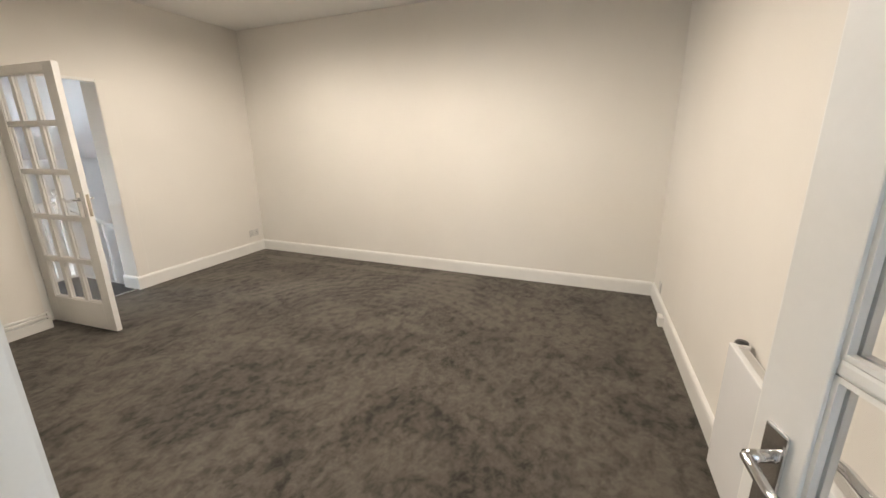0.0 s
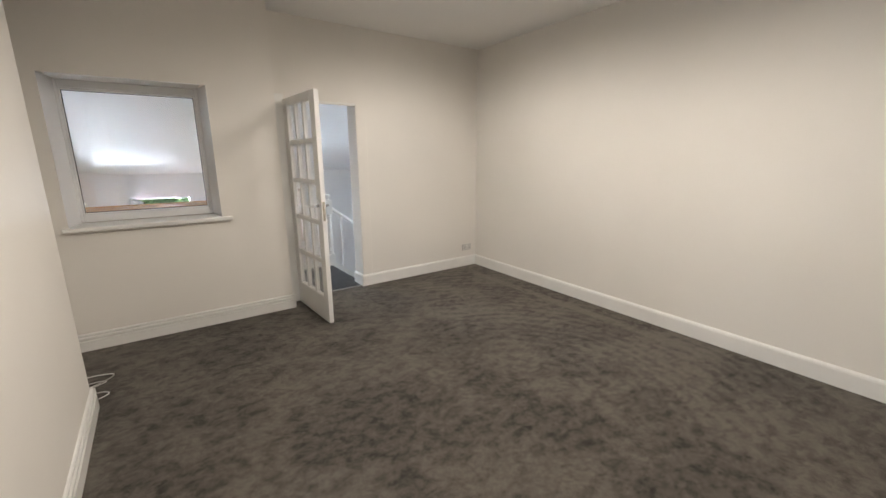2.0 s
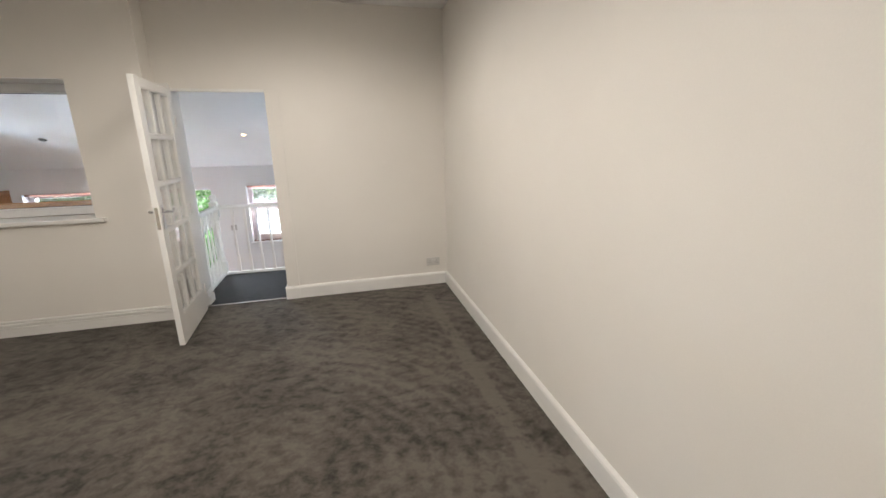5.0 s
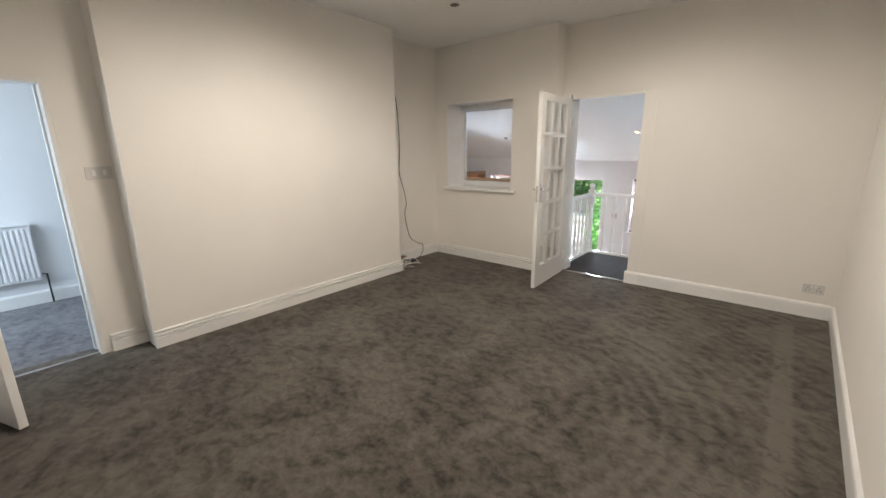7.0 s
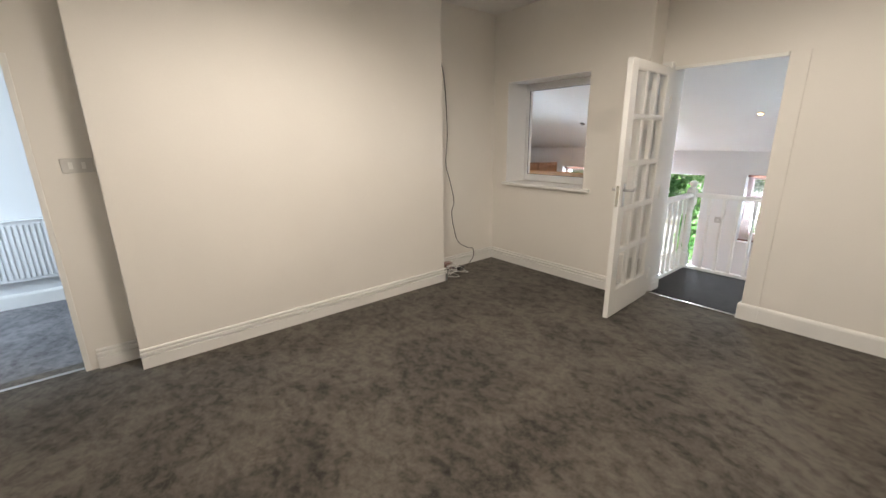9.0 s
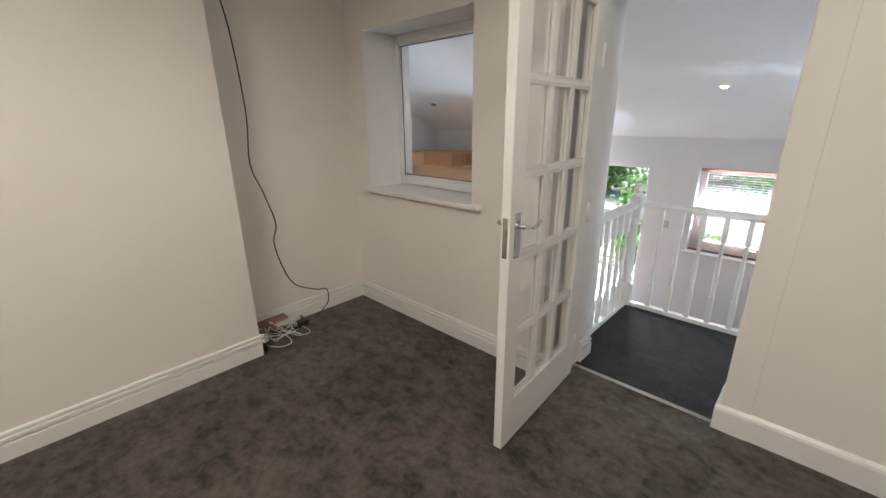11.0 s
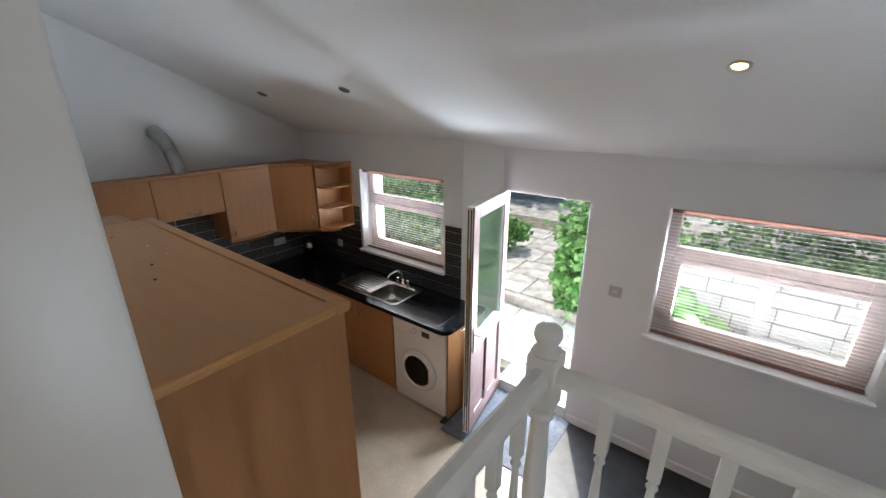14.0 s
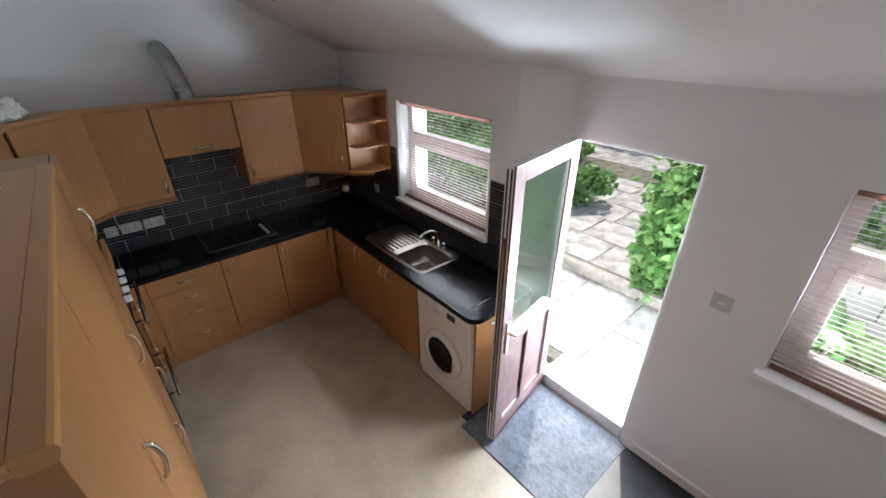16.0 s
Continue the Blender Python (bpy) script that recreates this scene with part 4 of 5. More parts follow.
unit_x("wall_cabinet", "beech wall cabinet over the worktop", 5.19, 5.57, CZ0, CZ1, WEST + 0.005, CF, [(5.19, 5.57, CZ0, CZ1, "vr")])
unit_x("hood_cabinet", "short beech flap cabinet over the hob", 5.57, 6.14, 0.57, CZ1, WEST + 0.005, CF, [(5.57, 6.14, 0.57, CZ1, "h")])
unit_x("wall_cabinet", "beech wall cabinet beside the hood", 6.14, 6.64, CZ0, CZ1, WEST + 0.005, CF, [(6.14, 6.64, CZ0, CZ1, "vl")])


def corner_unit(name, label, pts, door, hside, z0, z1):
    """Diagonal corner cabinet: plan outline pts, door from door[0] to door[1]."""
    t = thing(name, label, "cabinet", (*pts[0], z0), "fitted kitchen units")
    b = bmesh.new()
    lo, hi = [b.verts.new((x, y, z0)) for x, y in pts], [b.verts.new((x, y, z1)) for x, y in pts]
    n = len(pts)
    b.faces.new(lo)
    b.faces.new(hi)
    for i in range(n):
        b.faces.new((lo[i], lo[(i + 1) % n], hi[(i + 1) % n], hi[i]))
    part("body", b, M_BEECH, t)
    p, q = Vector((*door[0], 0)), Vector((*door[1], 0))
    d = (q - p).normalized()
    nrm = Vector((d.y, -d.x, 0))
    m = Matrix(((d.x, nrm.x, 0, p.x), (d.y, nrm.y, 0, p.y), (0, 0, 1, 0), (0, 0, 0, 1)))
    L = (q - p).length
    dr = part("door", box(bmesh.new(), 0.009, L - 0.009, 0.0014, 0.02, z0 + 0.003, z1 - 0.003, 0.004, m), M_BEECH, t)
    # dark sheet painting the shade round the corner door
    part("gap_shade", box(bmesh.new(), 0.001, L - 0.001, 0.0, 0.001, z0 + 0.001, z1 - 0.001, 0.0, m), M_GAP_SHADE_CRUMB, t, "dark sheet standing for the shade behind the door")
    hx = L - 0.05 if hside else 0.05
    handle(dr, m @ Vector((hx, 0.02, z0 + 0.05)), m @ Vector((hx, 0.02, z0 + 0.15)), nrm * 0.028)
    return t


corner_unit("corner_cabinet", "beech diagonal corner wall cabinet", [(WEST + 0.005, 6.64), (-2.13, 6.64), (-1.80, 6.955), (-1.80, 7.285), (WEST + 0.005, 7.285)], ((-2.13, 6.64), (-1.80, 6.955)), True, CZ0, CZ1)
corner_unit("corner_cabinet", "beech diagonal corner wall cabinet above the ovens", [(WEST + 0.005, 5.19), (WEST + 0.005, 4.48), (-1.82, 4.48), (-1.82, 4.83), (-2.13, 5.19)], ((-1.82, 4.83), (-2.13, 5.19)), False, CZ0, CZ1)
# open curved end shelves
sh = thing("end_shelf_unit", "open beech end shelves with curved fronts", "shelf", (-1.7, 7.28, CZ0), "fitted kitchen units")
part("back_panel", boxed(-1.80, -1.595, 7.268, 7.285, CZ0, CZ1), M_BEECH, sh)
part("side_panel", boxed(-1.80, -1.782, 6.955, 7.268, CZ0, CZ1), M_BEECH, sh)
for z in (CZ0, CZ0 + 0.225, CZ0 + 0.445, CZ1 - 0.018):
    b = bmesh.new()
    pts = [(-1.782, 7.268), (-1.782, 6.965)] + [(-1.72 + 0.12 * math.sin(a), 7.085 - 0.12 * math.cos(a)) for a in [i * math.pi / 16 for i in range(9)]] + [(-1.60, 7.268)]
    lo, hi = [b.verts.new((x, y, z)) for x, y in pts], [b.verts.new((x, y, z + 0.018)) for x, y in pts]
    b.faces.new(lo)
    b.faces.new(hi)
    for i in range(len(pts)):
        b.faces.new((lo[i], lo[(i + 1) % len(pts)], hi[(i + 1) % len(pts)], hi[i]))
    part("shelf", b, M_BEECH, sh)


def moulding(name, pts, z0, z1, out, label):
    """A trim along the tops or bottoms of the wall units."""
    b = bmesh.new()
    for p, q in zip(pts, pts[1:]):
        prism(b, [(-0.02, z0), (out * 0.6, z0), (out, (z0 + z1) / 2), (out, z1), (-0.02, z1)], (*p, 0), (*q, 0))
    return setting(name, b, M_TRIM, label, "trim")


TOP_LINE = [(-1.62, 7.285), (-1.62, 7.10), (-1.74, 6.955), (-1.80, 6.94), (-2.115, 6.635), (-2.10, 5.19), (-1.80, 4.83), (-0.6, 4.83)]
moulding("cornice_trim", [(x, y) for x, y in reversed(TOP_LINE)], CZ1 + 0.001, CZ1 + 0.035, 0.03, "beech cornice on top of the wall cabinets")
moulding("pelmet_trim", [(-1.80, 4.83), (-2.11, 5.19), (-2.115, 5.57)], CZ0 - 0.03, CZ0 - 0.001, 0.012, "beech light pelmet under the wall cabinets")
moulding("pelmet_trim", [(-2.115, 6.14), (-2.12, 6.635), (-1.80, 6.94), (-1.74, 6.955), (-1.62, 7.10)], CZ0 - 0.03, CZ0 - 0.001, 0.012, "beech light pelmet under the wall cabinets")

# flexible duct on top of the hood unit
duct = bmesh.new()
axis = curve_pts([(-2.225, 5.86, CZ1), (-2.26, 5.845, 1.06), (-2.305, 5.825, 1.19), (-2.36, 5.805, 1.275), (-2.455, 5.79, 1.32)], 7)
rings = []
for i, p in enumerate(axis):
    d = (axis[min(i + 1, len(axis) - 1)] - axis[max(i - 1, 0)]).normalized()
    sx = (Vector((0, 1, 0)) - d * d.y).normalized()
    up = d.cross(sx)
    r = 0.060 + (0.0025 if i % 2 else -0.0015)
    rings.append([duct.verts.new(p + r * (math.cos(a) * sx + math.sin(a) * up)) for a in [2 * math.pi * k / 20 for k in range(20)]])
for a, b in zip(rings, rings[1:]):
    for k in range(20):
        duct.faces.new((a[k], a[(k + 1) % 20], b[(k + 1) % 20], b[k]))
tagged(part("extractor_duct", duct, M_FOIL), "ribbed aluminium extractor duct above the hood cabinet", "duct")

# tall units along the south side, fronts facing the garden
TF, TZ0, TZ1 = 5.06, KF + 0.11, 0.977


def tall_unit(name, label, x0, x1, fronts, ztop=0.977):
    t = thing(name, label, "cabinet", ((x0 + x1) / 2, 4.7, KF), "fitted kitchen units")
    part("body", boxed(x0 + 0.001, x1 - 0.001, 4.48, TF - 0.022, KF, ztop), M_BEECH, t)
    # painted shade for the gaps of the tall doors
    part("gap_shade", boxed(x0 + 0.001, x1 - 0.001, TF - 0.0219, TF - 0.0205, KF, ztop), M_GAP_SHADE_CRUMB, t, "dark sheet standing for the shade behind the doors")
    for a, b, c, d, hx, hz in fronts:
        dr = part("door", boxed(a + 0.003, b - 0.003, TF - 0.02, TF, c + 0.003, d - 0.003, 0.004), M_BEECH, t)
        handle(dr, (hx, TF, hz), (hx, TF, hz + 0.15), (0, 0.03, 0))
    return t


larder = tall_unit("larder_unit", "tall beech larder unit beside the landing", 0.44, 0.995, [(0.44, 0.995, TZ0, -0.28, 0.49, -0.50), (0.44, 0.995, -0.28, TZ1, 0.505, 0.30)])
tall_unit("fridge_housing", "tall beech fridge housing", -0.50, 0.44, [(-0.50, 0.44, TZ0, -0.28, -0.40, -0.5), (-0.50, 0.44, -0.28, TZ1, -0.315, 0.15)])
tall_unit("pantry_unit", "tall beech pantry unit next to the ovens", -1.0, -0.52, [(-1.0, -0.52, TZ0, -0.28, -0.92, -0.5), (-1.0, -0.52, -0.28, 0.945, -0.78, 0.58)], 0.945)
part("side_panel", boxed(0.995, 1.010, 4.48, TF + 0.004, KF, TZ1, 0.002), M_BEECH, larder)
top = thing("tall_unit_top", "dusty beech board and moulding on top of the tall units", "panel", (0.27, 4.75, TZ1))
part("board", boxed(-0.50, 0.980, 4.48, TF - 0.034, TZ1 + 0.001, TZ1 + 0.026), M_BEECH_H, top)
bm = bmesh.new()
prism(bm, [(-0.03, 0.001), (0.008, 0.001), (0.013, 0.010), (0.016, 0.020), (0.013, 0.029), (0.006, 0.032), (-0.03, 0.032)], (1.026, TF, TZ1), (-0.50, TF, TZ1))
part("moulding", bm, M_BEECH_H, top)
bm = bmesh.new()
prism(bm, [(-0.03, 0.001), (0.008, 0.001), (0.013, 0.010), (0.016, 0.020), (0.013, 0.029), (0.006, 0.032), (-0.03, 0.032)], (1.010, 4.48, TZ1), (1.010, TF - 0.031, TZ1))
part("moulding", bm, M_BEECH_H, top)

speck_rng = random.Random(12)
for i in range(9):
    x, y, r = speck_rng.uniform(-0.35, 0.9), speck_rng.uniform(4.55, 4.98), speck_rng.uniform(0.003, 0.007)
    part("plaster_crumb", lathe(bmesh.new(), [(r, 0), (r * 0.8, r * 0.5), (0.0, r * 0.7)], pose(x, y, TZ1 + 0.026), 7), M_WHITEPL if i % 3 else M_GAP_SHADE_CRUMB, top, "small crumb of plaster")

# built-in double oven between the pantry unit and the corner
oven = thing("double_oven", "built-in double oven with black glass doors and steel rail handles", "oven", (-1.32, 4.75, KF))
OX0, OX1 = -1.62, -1.005
part("oven_body", boxed(OX0, OX1, 4.48, TF - 0.021, BZ0, 0.26), M_DARKPL, oven)
part("control_fascia", boxed(OX0, OX1, TF - 0.02, TF, -0.02, 0.12, 0.003), M_STEEL, oven)
for i in range(4):
    part("knob", lathe(bmesh.new(), [(0.022, 0), (0.020, 0.028), (0.014, 0.032), (0.0, 0.032)], pose(OX0 + 0.11 + i * 0.13, TF, 0.05, -90), 14), M_WHITEPL, oven, "cream control knob")
for c, d in ((-0.46, -0.03), (-0.98, -0.47)):
    dr = part("oven_door", boxed(OX0, OX1, TF - 0.02, TF + 0.006, c, d, 0.003), M_BLACKGLASS, oven, "black glass oven door")
    hz = d - 0.06 if c > -0.9 else -0.70
    b = tube(bmesh.new(), [(OX0 + 0.02, TF + 0.055, hz), (OX1 - 0.02, TF + 0.055, hz)], 0.011, 10)
    for x in (OX0 + 0.06, OX1 - 0.06):
        tube(b, [(x, TF + 0.005, hz), (x, TF + 0.05, hz)], 0.007, 8)
    part("rail_handle", b, M_STEEL, dr)
part("top_panel", boxed(OX0, OX1, TF - 0.02, TF, 0.125, 0.26, 0.0025), M_BEECH, oven)
t = thing("drawer_unit", "beech drawer unit beside the ovens", "drawers", (-1.74, 4.75, BZ0), "fitted kitchen units")
part("body", boxed(-1.86, OX0 - 0.001, 4.48, TF - 0.022, KF, BZ1), M_BEECH, t)
for i in range(4):
    za, zb = BZ0 + i * (BZ1 - BZ0) / 4, BZ0 + (i + 1) * (BZ1 - BZ0) / 4
    dr = part("drawer_front", boxed(-1.86, OX0 - 0.003, TF - 0.02, TF, za + 0.002, zb - 0.002, 0.0025), M_BEECH, t)
    handle(dr, (-1.79, TF, (za + zb) / 2), (-1.67, TF, (za + zb) / 2), (0, 0.028, 0))
tagged(part("corner_worktop", boxed(WEST, OX0 - 0.002, 4.48, 5.046, WT - 0.038, WT, 0.003), M_TOP), "black worktop in the corner by the ovens", "worktop")
t = thing("wall_cabinet", "beech wall cabinet above the ovens", "cabinet", (-1.4, 4.6, CZ0), "fitted kitchen units")
part("body", boxed(-1.815, OX1, 4.48, 4.808, CZ0, CZ1), M_BEECH, t)
dr = part("door", boxed(-1.813, OX1 - 0.002, 4.811, 4.83, CZ0 + 0.002, CZ1 - 0.002, 0.0025), M_BEECH, t)
handle(dr, (OX1 - 0.05, 4.83, CZ0 + 0.05), (OX1 - 0.05, 4.83, CZ0 + 0.15), (0, 0.028, 0))

# ---- garden door ----
gd = thing("garden_door", "half-glazed rosewood door standing open into the kitchen", "door", (0.262, 7.385, KF + 0.02), rz=-80.5)
GW, GZ0, GZ1, GT = 0.735, 0.03, 1.985, 0.03
b = bmesh.new()
for q in ((0, 0.10, GZ0, GZ1), (GW - 0.10, GW, GZ0, GZ1), (0.10, GW - 0.10, GZ1 - 0.10, GZ1), (0.10, GW - 0.10, GZ0, GZ0 + 0.13), (0.10, GW - 0.10, 0.80, 0.89)):
    box(b, q[0], q[1], -GT, GT - 0.012, q[2], q[3], 0.006)
part("outer_frame", b, M_UPVC, gd, "white plastic outer face", local=True)
b = bmesh.new()
for q in ((0.002, 0.10, GZ0 + 0.002, GZ1 - 0.002), (GW - 0.10, GW - 0.002, GZ0 + 0.002, GZ1 - 0.002), (0.10, GW - 0.10, GZ1 - 0.10, GZ1 - 0.002), (0.10, GW - 0.10, GZ0 + 0.002, GZ0 + 0.13), (0.10, GW - 0.10, 0.80, 0.89), (GW / 2 - 0.035, GW / 2 + 0.035, GZ0 + 0.13, 0.80)):
    box(b, q[0], q[1], GT - 0.012, GT, q[2], q[3], 0.004)
part("inner_face", b, M_ROSE, gd, "reddish brown woodgrain face", local=True)
pn = part("pane", boxed(0.10, GW - 0.10, -0.004, 0.004, 0.89, GZ1 - 0.10), M_GLASS2, gd, "greenish double glazing", local=True)
pn.visible_shadow = False
for x0, x1 in ((0.10, GW / 2 - 0.035), (GW / 2 + 0.035, GW - 0.10)):
    part("panel", boxed(x0, x1, -0.010, 0.010, GZ0 + 0.13, 0.80, 0.004), M_ROSE, gd, local=True)
for s in (1, -1):
    b = bmesh.new()
    ya, yb = sorted((s * GT, s * (GT + 0.01)))
    box(b, GW - 0.075, GW - 0.04, ya, yb, 0.80, 1.04, 0.005)
    pl = part("handle_plate", b, M_BRASS, gd, "brass-toned backplate", local=True)
    b = tube(bmesh.new(), curve_pts([(GW - 0.057, s * (GT + 0.005), 0.96), (GW - 0.06, s * (GT + 0.05), 0.96), (GW - 0.10, s * (GT + 0.055), 0.955), (GW - 0.17, s * (GT + 0.05), 0.955)], 5), 0.009, 10)
    part("lever", b, M_BRASS, pl, local=True)
b = bmesh.new()
for y in (-0.018, 0.004):
    box(b, GW, GW + 0.004, y, y + 0.008, GZ0 + 0.02, GZ1 - 0.02)
part("weather_seal", b, M_DARKPL, gd, "black rubber seals along the edge", local=True)
part("lock_strip", boxed(GW, GW + 0.003, -0.008, 0.003, 0.3, 1.6), M_STEEL, gd, local=True)
fr = tagged(thing("door_frame_garden", "white plastic garden door frame with a threshold", "door frame", (0.6, 7.5, KF)), kind="structure")
b = bmesh.new()
box(b, 0.237, 0.258, 7.40, 7.448, KF, 0.88, 0.003)
box(b, 0.955, 0.975, 7.40, 7.46, KF, 0.88, 0.003)
box(b, 0.258, 0.955, 7.40, 7.46, 0.862, 0.88, 0.003)
part("frame", b, M_UPVC, fr)
part("doorstep", boxed(0.262, 0.955, 7.462, 7.70, KF, -1.0, 0.004), M_SLAB, fr, "pale stone doorstep")
part("threshold", boxed(0.262, 0.955, 7.39, 7.46, KF, -1.012, 0.003), M_UPVC, fr)
part("threshold_strip", boxed(0.262, 0.955, 7.385, 7.462, -1.012, -1.002, 0.003), M_BRASS, fr, "worn brass threshold strip")
tagged(part("doormat", boxed(0.16, 1.03, 6.60, 7.37, KF + 0.001, KF + 0.013, 0.004), M_MAT), "blue-grey ribbed carpet mat inside the garden door", "mat")
# thin black sheet, mostly covered by the doormat
tagged(part("floor_sheet_dark", boxed(0.10, 0.40, 6.66, 7.0, KF + 0.0005, KF + 0.010, 0.003), M_DARKPL), "thin black sheet on the floor under the open door", "mat")


def garden_window(name, label, x0, x1, z0, z1, wy, transom, slats_tilt, pitch=0.025):
    """A framed window set back in its reveal, with a slatted blind in front."""
    t = tagged(thing(name, label, "window", ((x0 + x1) / 2, wy, z0)), kind="structure")
    f = wy + 0.12
    b = bmesh.new()
    for q in ((x0, x0 + 0.065, z0, z1), (x1 - 0.065, x1, z0, z1), (x0 + 0.065, x1 - 0.065, z1 - 0.065, z1), (x0 + 0.065, x1 - 0.065, z0, z0 + 0.065), (x0 + 0.065, x1 - 0.065, transom - 0.04, transom + 0.04)):
        box(b, q[0], q[1], f, f + 0.06, q[2], q[3], 0.006)
    part("window_frame", b, M_PINKFRAME, t)
    b = bmesh.new()
    for q in ((x0 + 0.065, x0 + 0.115, z0 + 0.065, transom - 0.04), (x1 - 0.115, x1 - 0.065, z0 + 0.065, transom - 0.04), (x0 + 0.115, x1 - 0.115, transom - 0.09, transom - 0.04), (x0 + 0.115, x1 - 0.115, z0 + 0.065, z0 + 0.115)):
        box(b, q[0], q[1], f - 0.012, f + 0.045, q[2], q[3], 0.005)
    part("casement", b, M_PINKFRAME, t)
    for za, zb in ((z0 + 0.065, transom - 0.04), (transom + 0.04, z1 - 0.065)):
        pn = part("pane", boxed(x0 + 0.065, x1 - 0.065, f + 0.02, f + 0.024, za, zb), M_GLASS, t)
        pn.visible_shadow = False
    hd = part("window_handle", boxed((x0 + x1) / 2 - 0.05, (x0 + x1) / 2 + 0.06, f - 0.032, f - 0.012, z0 + 0.08, z0 + 0.10, 0.006), M_BRASS, t, "brass window handle")
    part("window_sill", boxed(x0 - 0.03, x1 + 0.03, wy - 0.045, f, z0 - 0.030, z0 + 0.001, 0.006), M_UPVC, t)
    # blind
    bl = thing("venetian_blind", "lowered white slatted blind with brown rails", "blind", ((x0 + x1) / 2, wy + 0.06, z0), "window blinds")
    y = wy + 0.055
    part("head_rail", boxed(x0 + 0.008, x1 - 0.008, y - 0.02, y + 0.02, z1 - 0.032, z1 - 0.002, 0.003), M_BLINDRAIL, bl, "brown head rail")
    part("bottom_rail", boxed(x0 + 0.012, x1 - 0.012, y - 0.014, y + 0.014, z0 + 0.006, z0 + 0.024, 0.004), M_BLINDRAIL, bl, "brown bottom rail")
    n = int((z1 - 0.045 - z0 - 0.03) / pitch)
    w = 0.0115
    mesh = None
    for i in range(n):
        z = z0 + 0.04 + i * pitch
        if mesh is None:
            b = bmesh.new()
            c, s = math.cos(radians(slats_tilt)) * w, math.sin(radians(slats_tilt)) * w
            prof = [(-c, -s), (0, 0.0018), (c, s), (c, s + 0.0008), (0, 0.0028), (-c, -s + 0.0008)]
            ra = [b.verts.new((x0 + 0.012, y + p, q)) for p, q in prof]
            rb = [b.verts.new((x1 - 0.012, y + p, q)) for p, q in prof]
            for k in range(6):
                b.faces.new((ra[k], ra[(k + 1) % 6], rb[(k + 1) % 6], rb[k]))
            b.faces.new(list(reversed(ra)))
            b.faces.new(rb)
            sl = part("slat", b, M_BLIND, bl)
            mesh = sl.data
        else:
            sl = new("slat", mesh)
            sl.parent = bl
            sl.matrix_parent_inverse = Matrix.Translation(-bl.location)
        sl.location.z = z
    for k in (0.12, 0.5, 0.88):
        x = x0 + (x1 - x0) * k
        part("ladder_cord", tube(bmesh.new(), [(x, y - 0.014, z0 + 0.02), (x, y - 0.014, z1 - 0.03)], 0.001, 5), M_BLIND, bl)
    return t


garden_window("window_sink", "brown-framed window over the sink", -1.472, -0.337, 0.02, 0.905, 7.29, 0.60, -16)
garden_window("window_garden", "wide brown-framed garden window", 1.487, 2.652, -0.045, 0.905, 7.37, 0.58, -16)

# ---- sockets, switches, small fixtures ----


def plate(name, label, cat, c, w, h, normal, holes=(), material=None):
    """A wall plate centred at c, facing the axis named by normal ('+x', '-y' ...)."""
    rz = {"+y": 180, "-y": 0, "+x": 90, "-x": -90}[normal]
    t = thing(name, label, cat, c, rz=rz)
    part("face_plate", boxed(-w / 2, w / 2, -0.009, 0.0, -h / 2, h / 2, 0.003), material or M_PLATE, t, local=True)
    for hx, hz, hw, hh, k in holes:
        part(k, boxed(hx - hw / 2, hx + hw / 2, -0.013 if k == "rocker" else -0.0098, -0.008, hz - hh / 2, hz + hh / 2, 0.0015 if k == "rocker" else 0), M_WHITEPL if k == "rocker" else M_DARKPL, t, local=True)
    return t


TWIN = [(sx * 0.036 + dx, dz, 0.006, 0.009, "pin_slot") for sx in (-1, 1) for dx, dz in ((0, 0.012), (-0.011, -0.012), (0.011, -0.012))] + [(sx * 0.012, 0.022, 0.010, 0.018, "rocker") for sx in (-1, 1)]
plate("double_socket", "white double socket low on the wall by the corner", "socket", (3.885, 4.25, 0.255), 0.146, 0.086, "-y", TWIN)
plate("double_socket", "white double socket on the tiled splashback", "socket", (WEST + 0.012, 5.38, -0.01), 0.146, 0.086, "+x", TWIN)
plate("double_socket", "white double socket on the tiled splashback", "socket", (WEST + 0.012, 5.215, -0.01), 0.146, 0.086, "+x", TWIN)
plate("single_socket", "white single socket at the splashback corner", "socket", (WEST + 0.012, 5.08, -0.01), 0.086, 0.086, "+x", TWIN[:3])
plate("double_socket", "white double socket on the tiled splashback", "socket", (WEST + 0.012, 6.83, 0.02), 0.146, 0.086, "+x", TWIN)
plate("single_socket", "white single socket by the sink window", "socket", (-1.88, 7.278, 0.0), 0.086, 0.086, "-y", TWIN[:3])
plate("light_switch", "white two-gang light switch by the entrance", "switch", (-0.13, 0.325, 1.32), 0.15, 0.086, "+x", [(-0.03, 0, 0.02, 0.04, "rocker"), (0.03, 0, 0.02, 0.04, "rocker")])
plate("light_switch", "grey metal light switch on the garden wall", "switch", (1.228, 7.37, 0.227), 0.09, 0.088, "-y", [(0, 0, 0.03, 0.014, "rocker")], M_HOBTRIM2)
bx = plate("junction_box", "small white socket box low on the end wall", "socket", (3.60, -0.600, 0.20), 0.09, 0.09, "+y", [])
tagged(part("cable_box", boxed(3.22, 3.32, -0.605, -0.56, 0.0, 0.075, 0.006), M_WHITEPL), "small white cable box standing against the skirting", "box")

det = thing("steel_canister", "small steel canister standing in the worktop corner", "canister", (-2.36, 7.17, WT))
part("casing", lathe(bmesh.new(), [(0.0, 0), (0.06, 0.002), (0.078, 0.04), (0.080, 0.11), (0.066, 0.175), (0.035, 0.205), (0.0, 0.212)], pose(-2.36, 7.17, WT), 20), M_STEEL, det)

# downlights
tilt = math.degrees(math.atan(SLOPE))


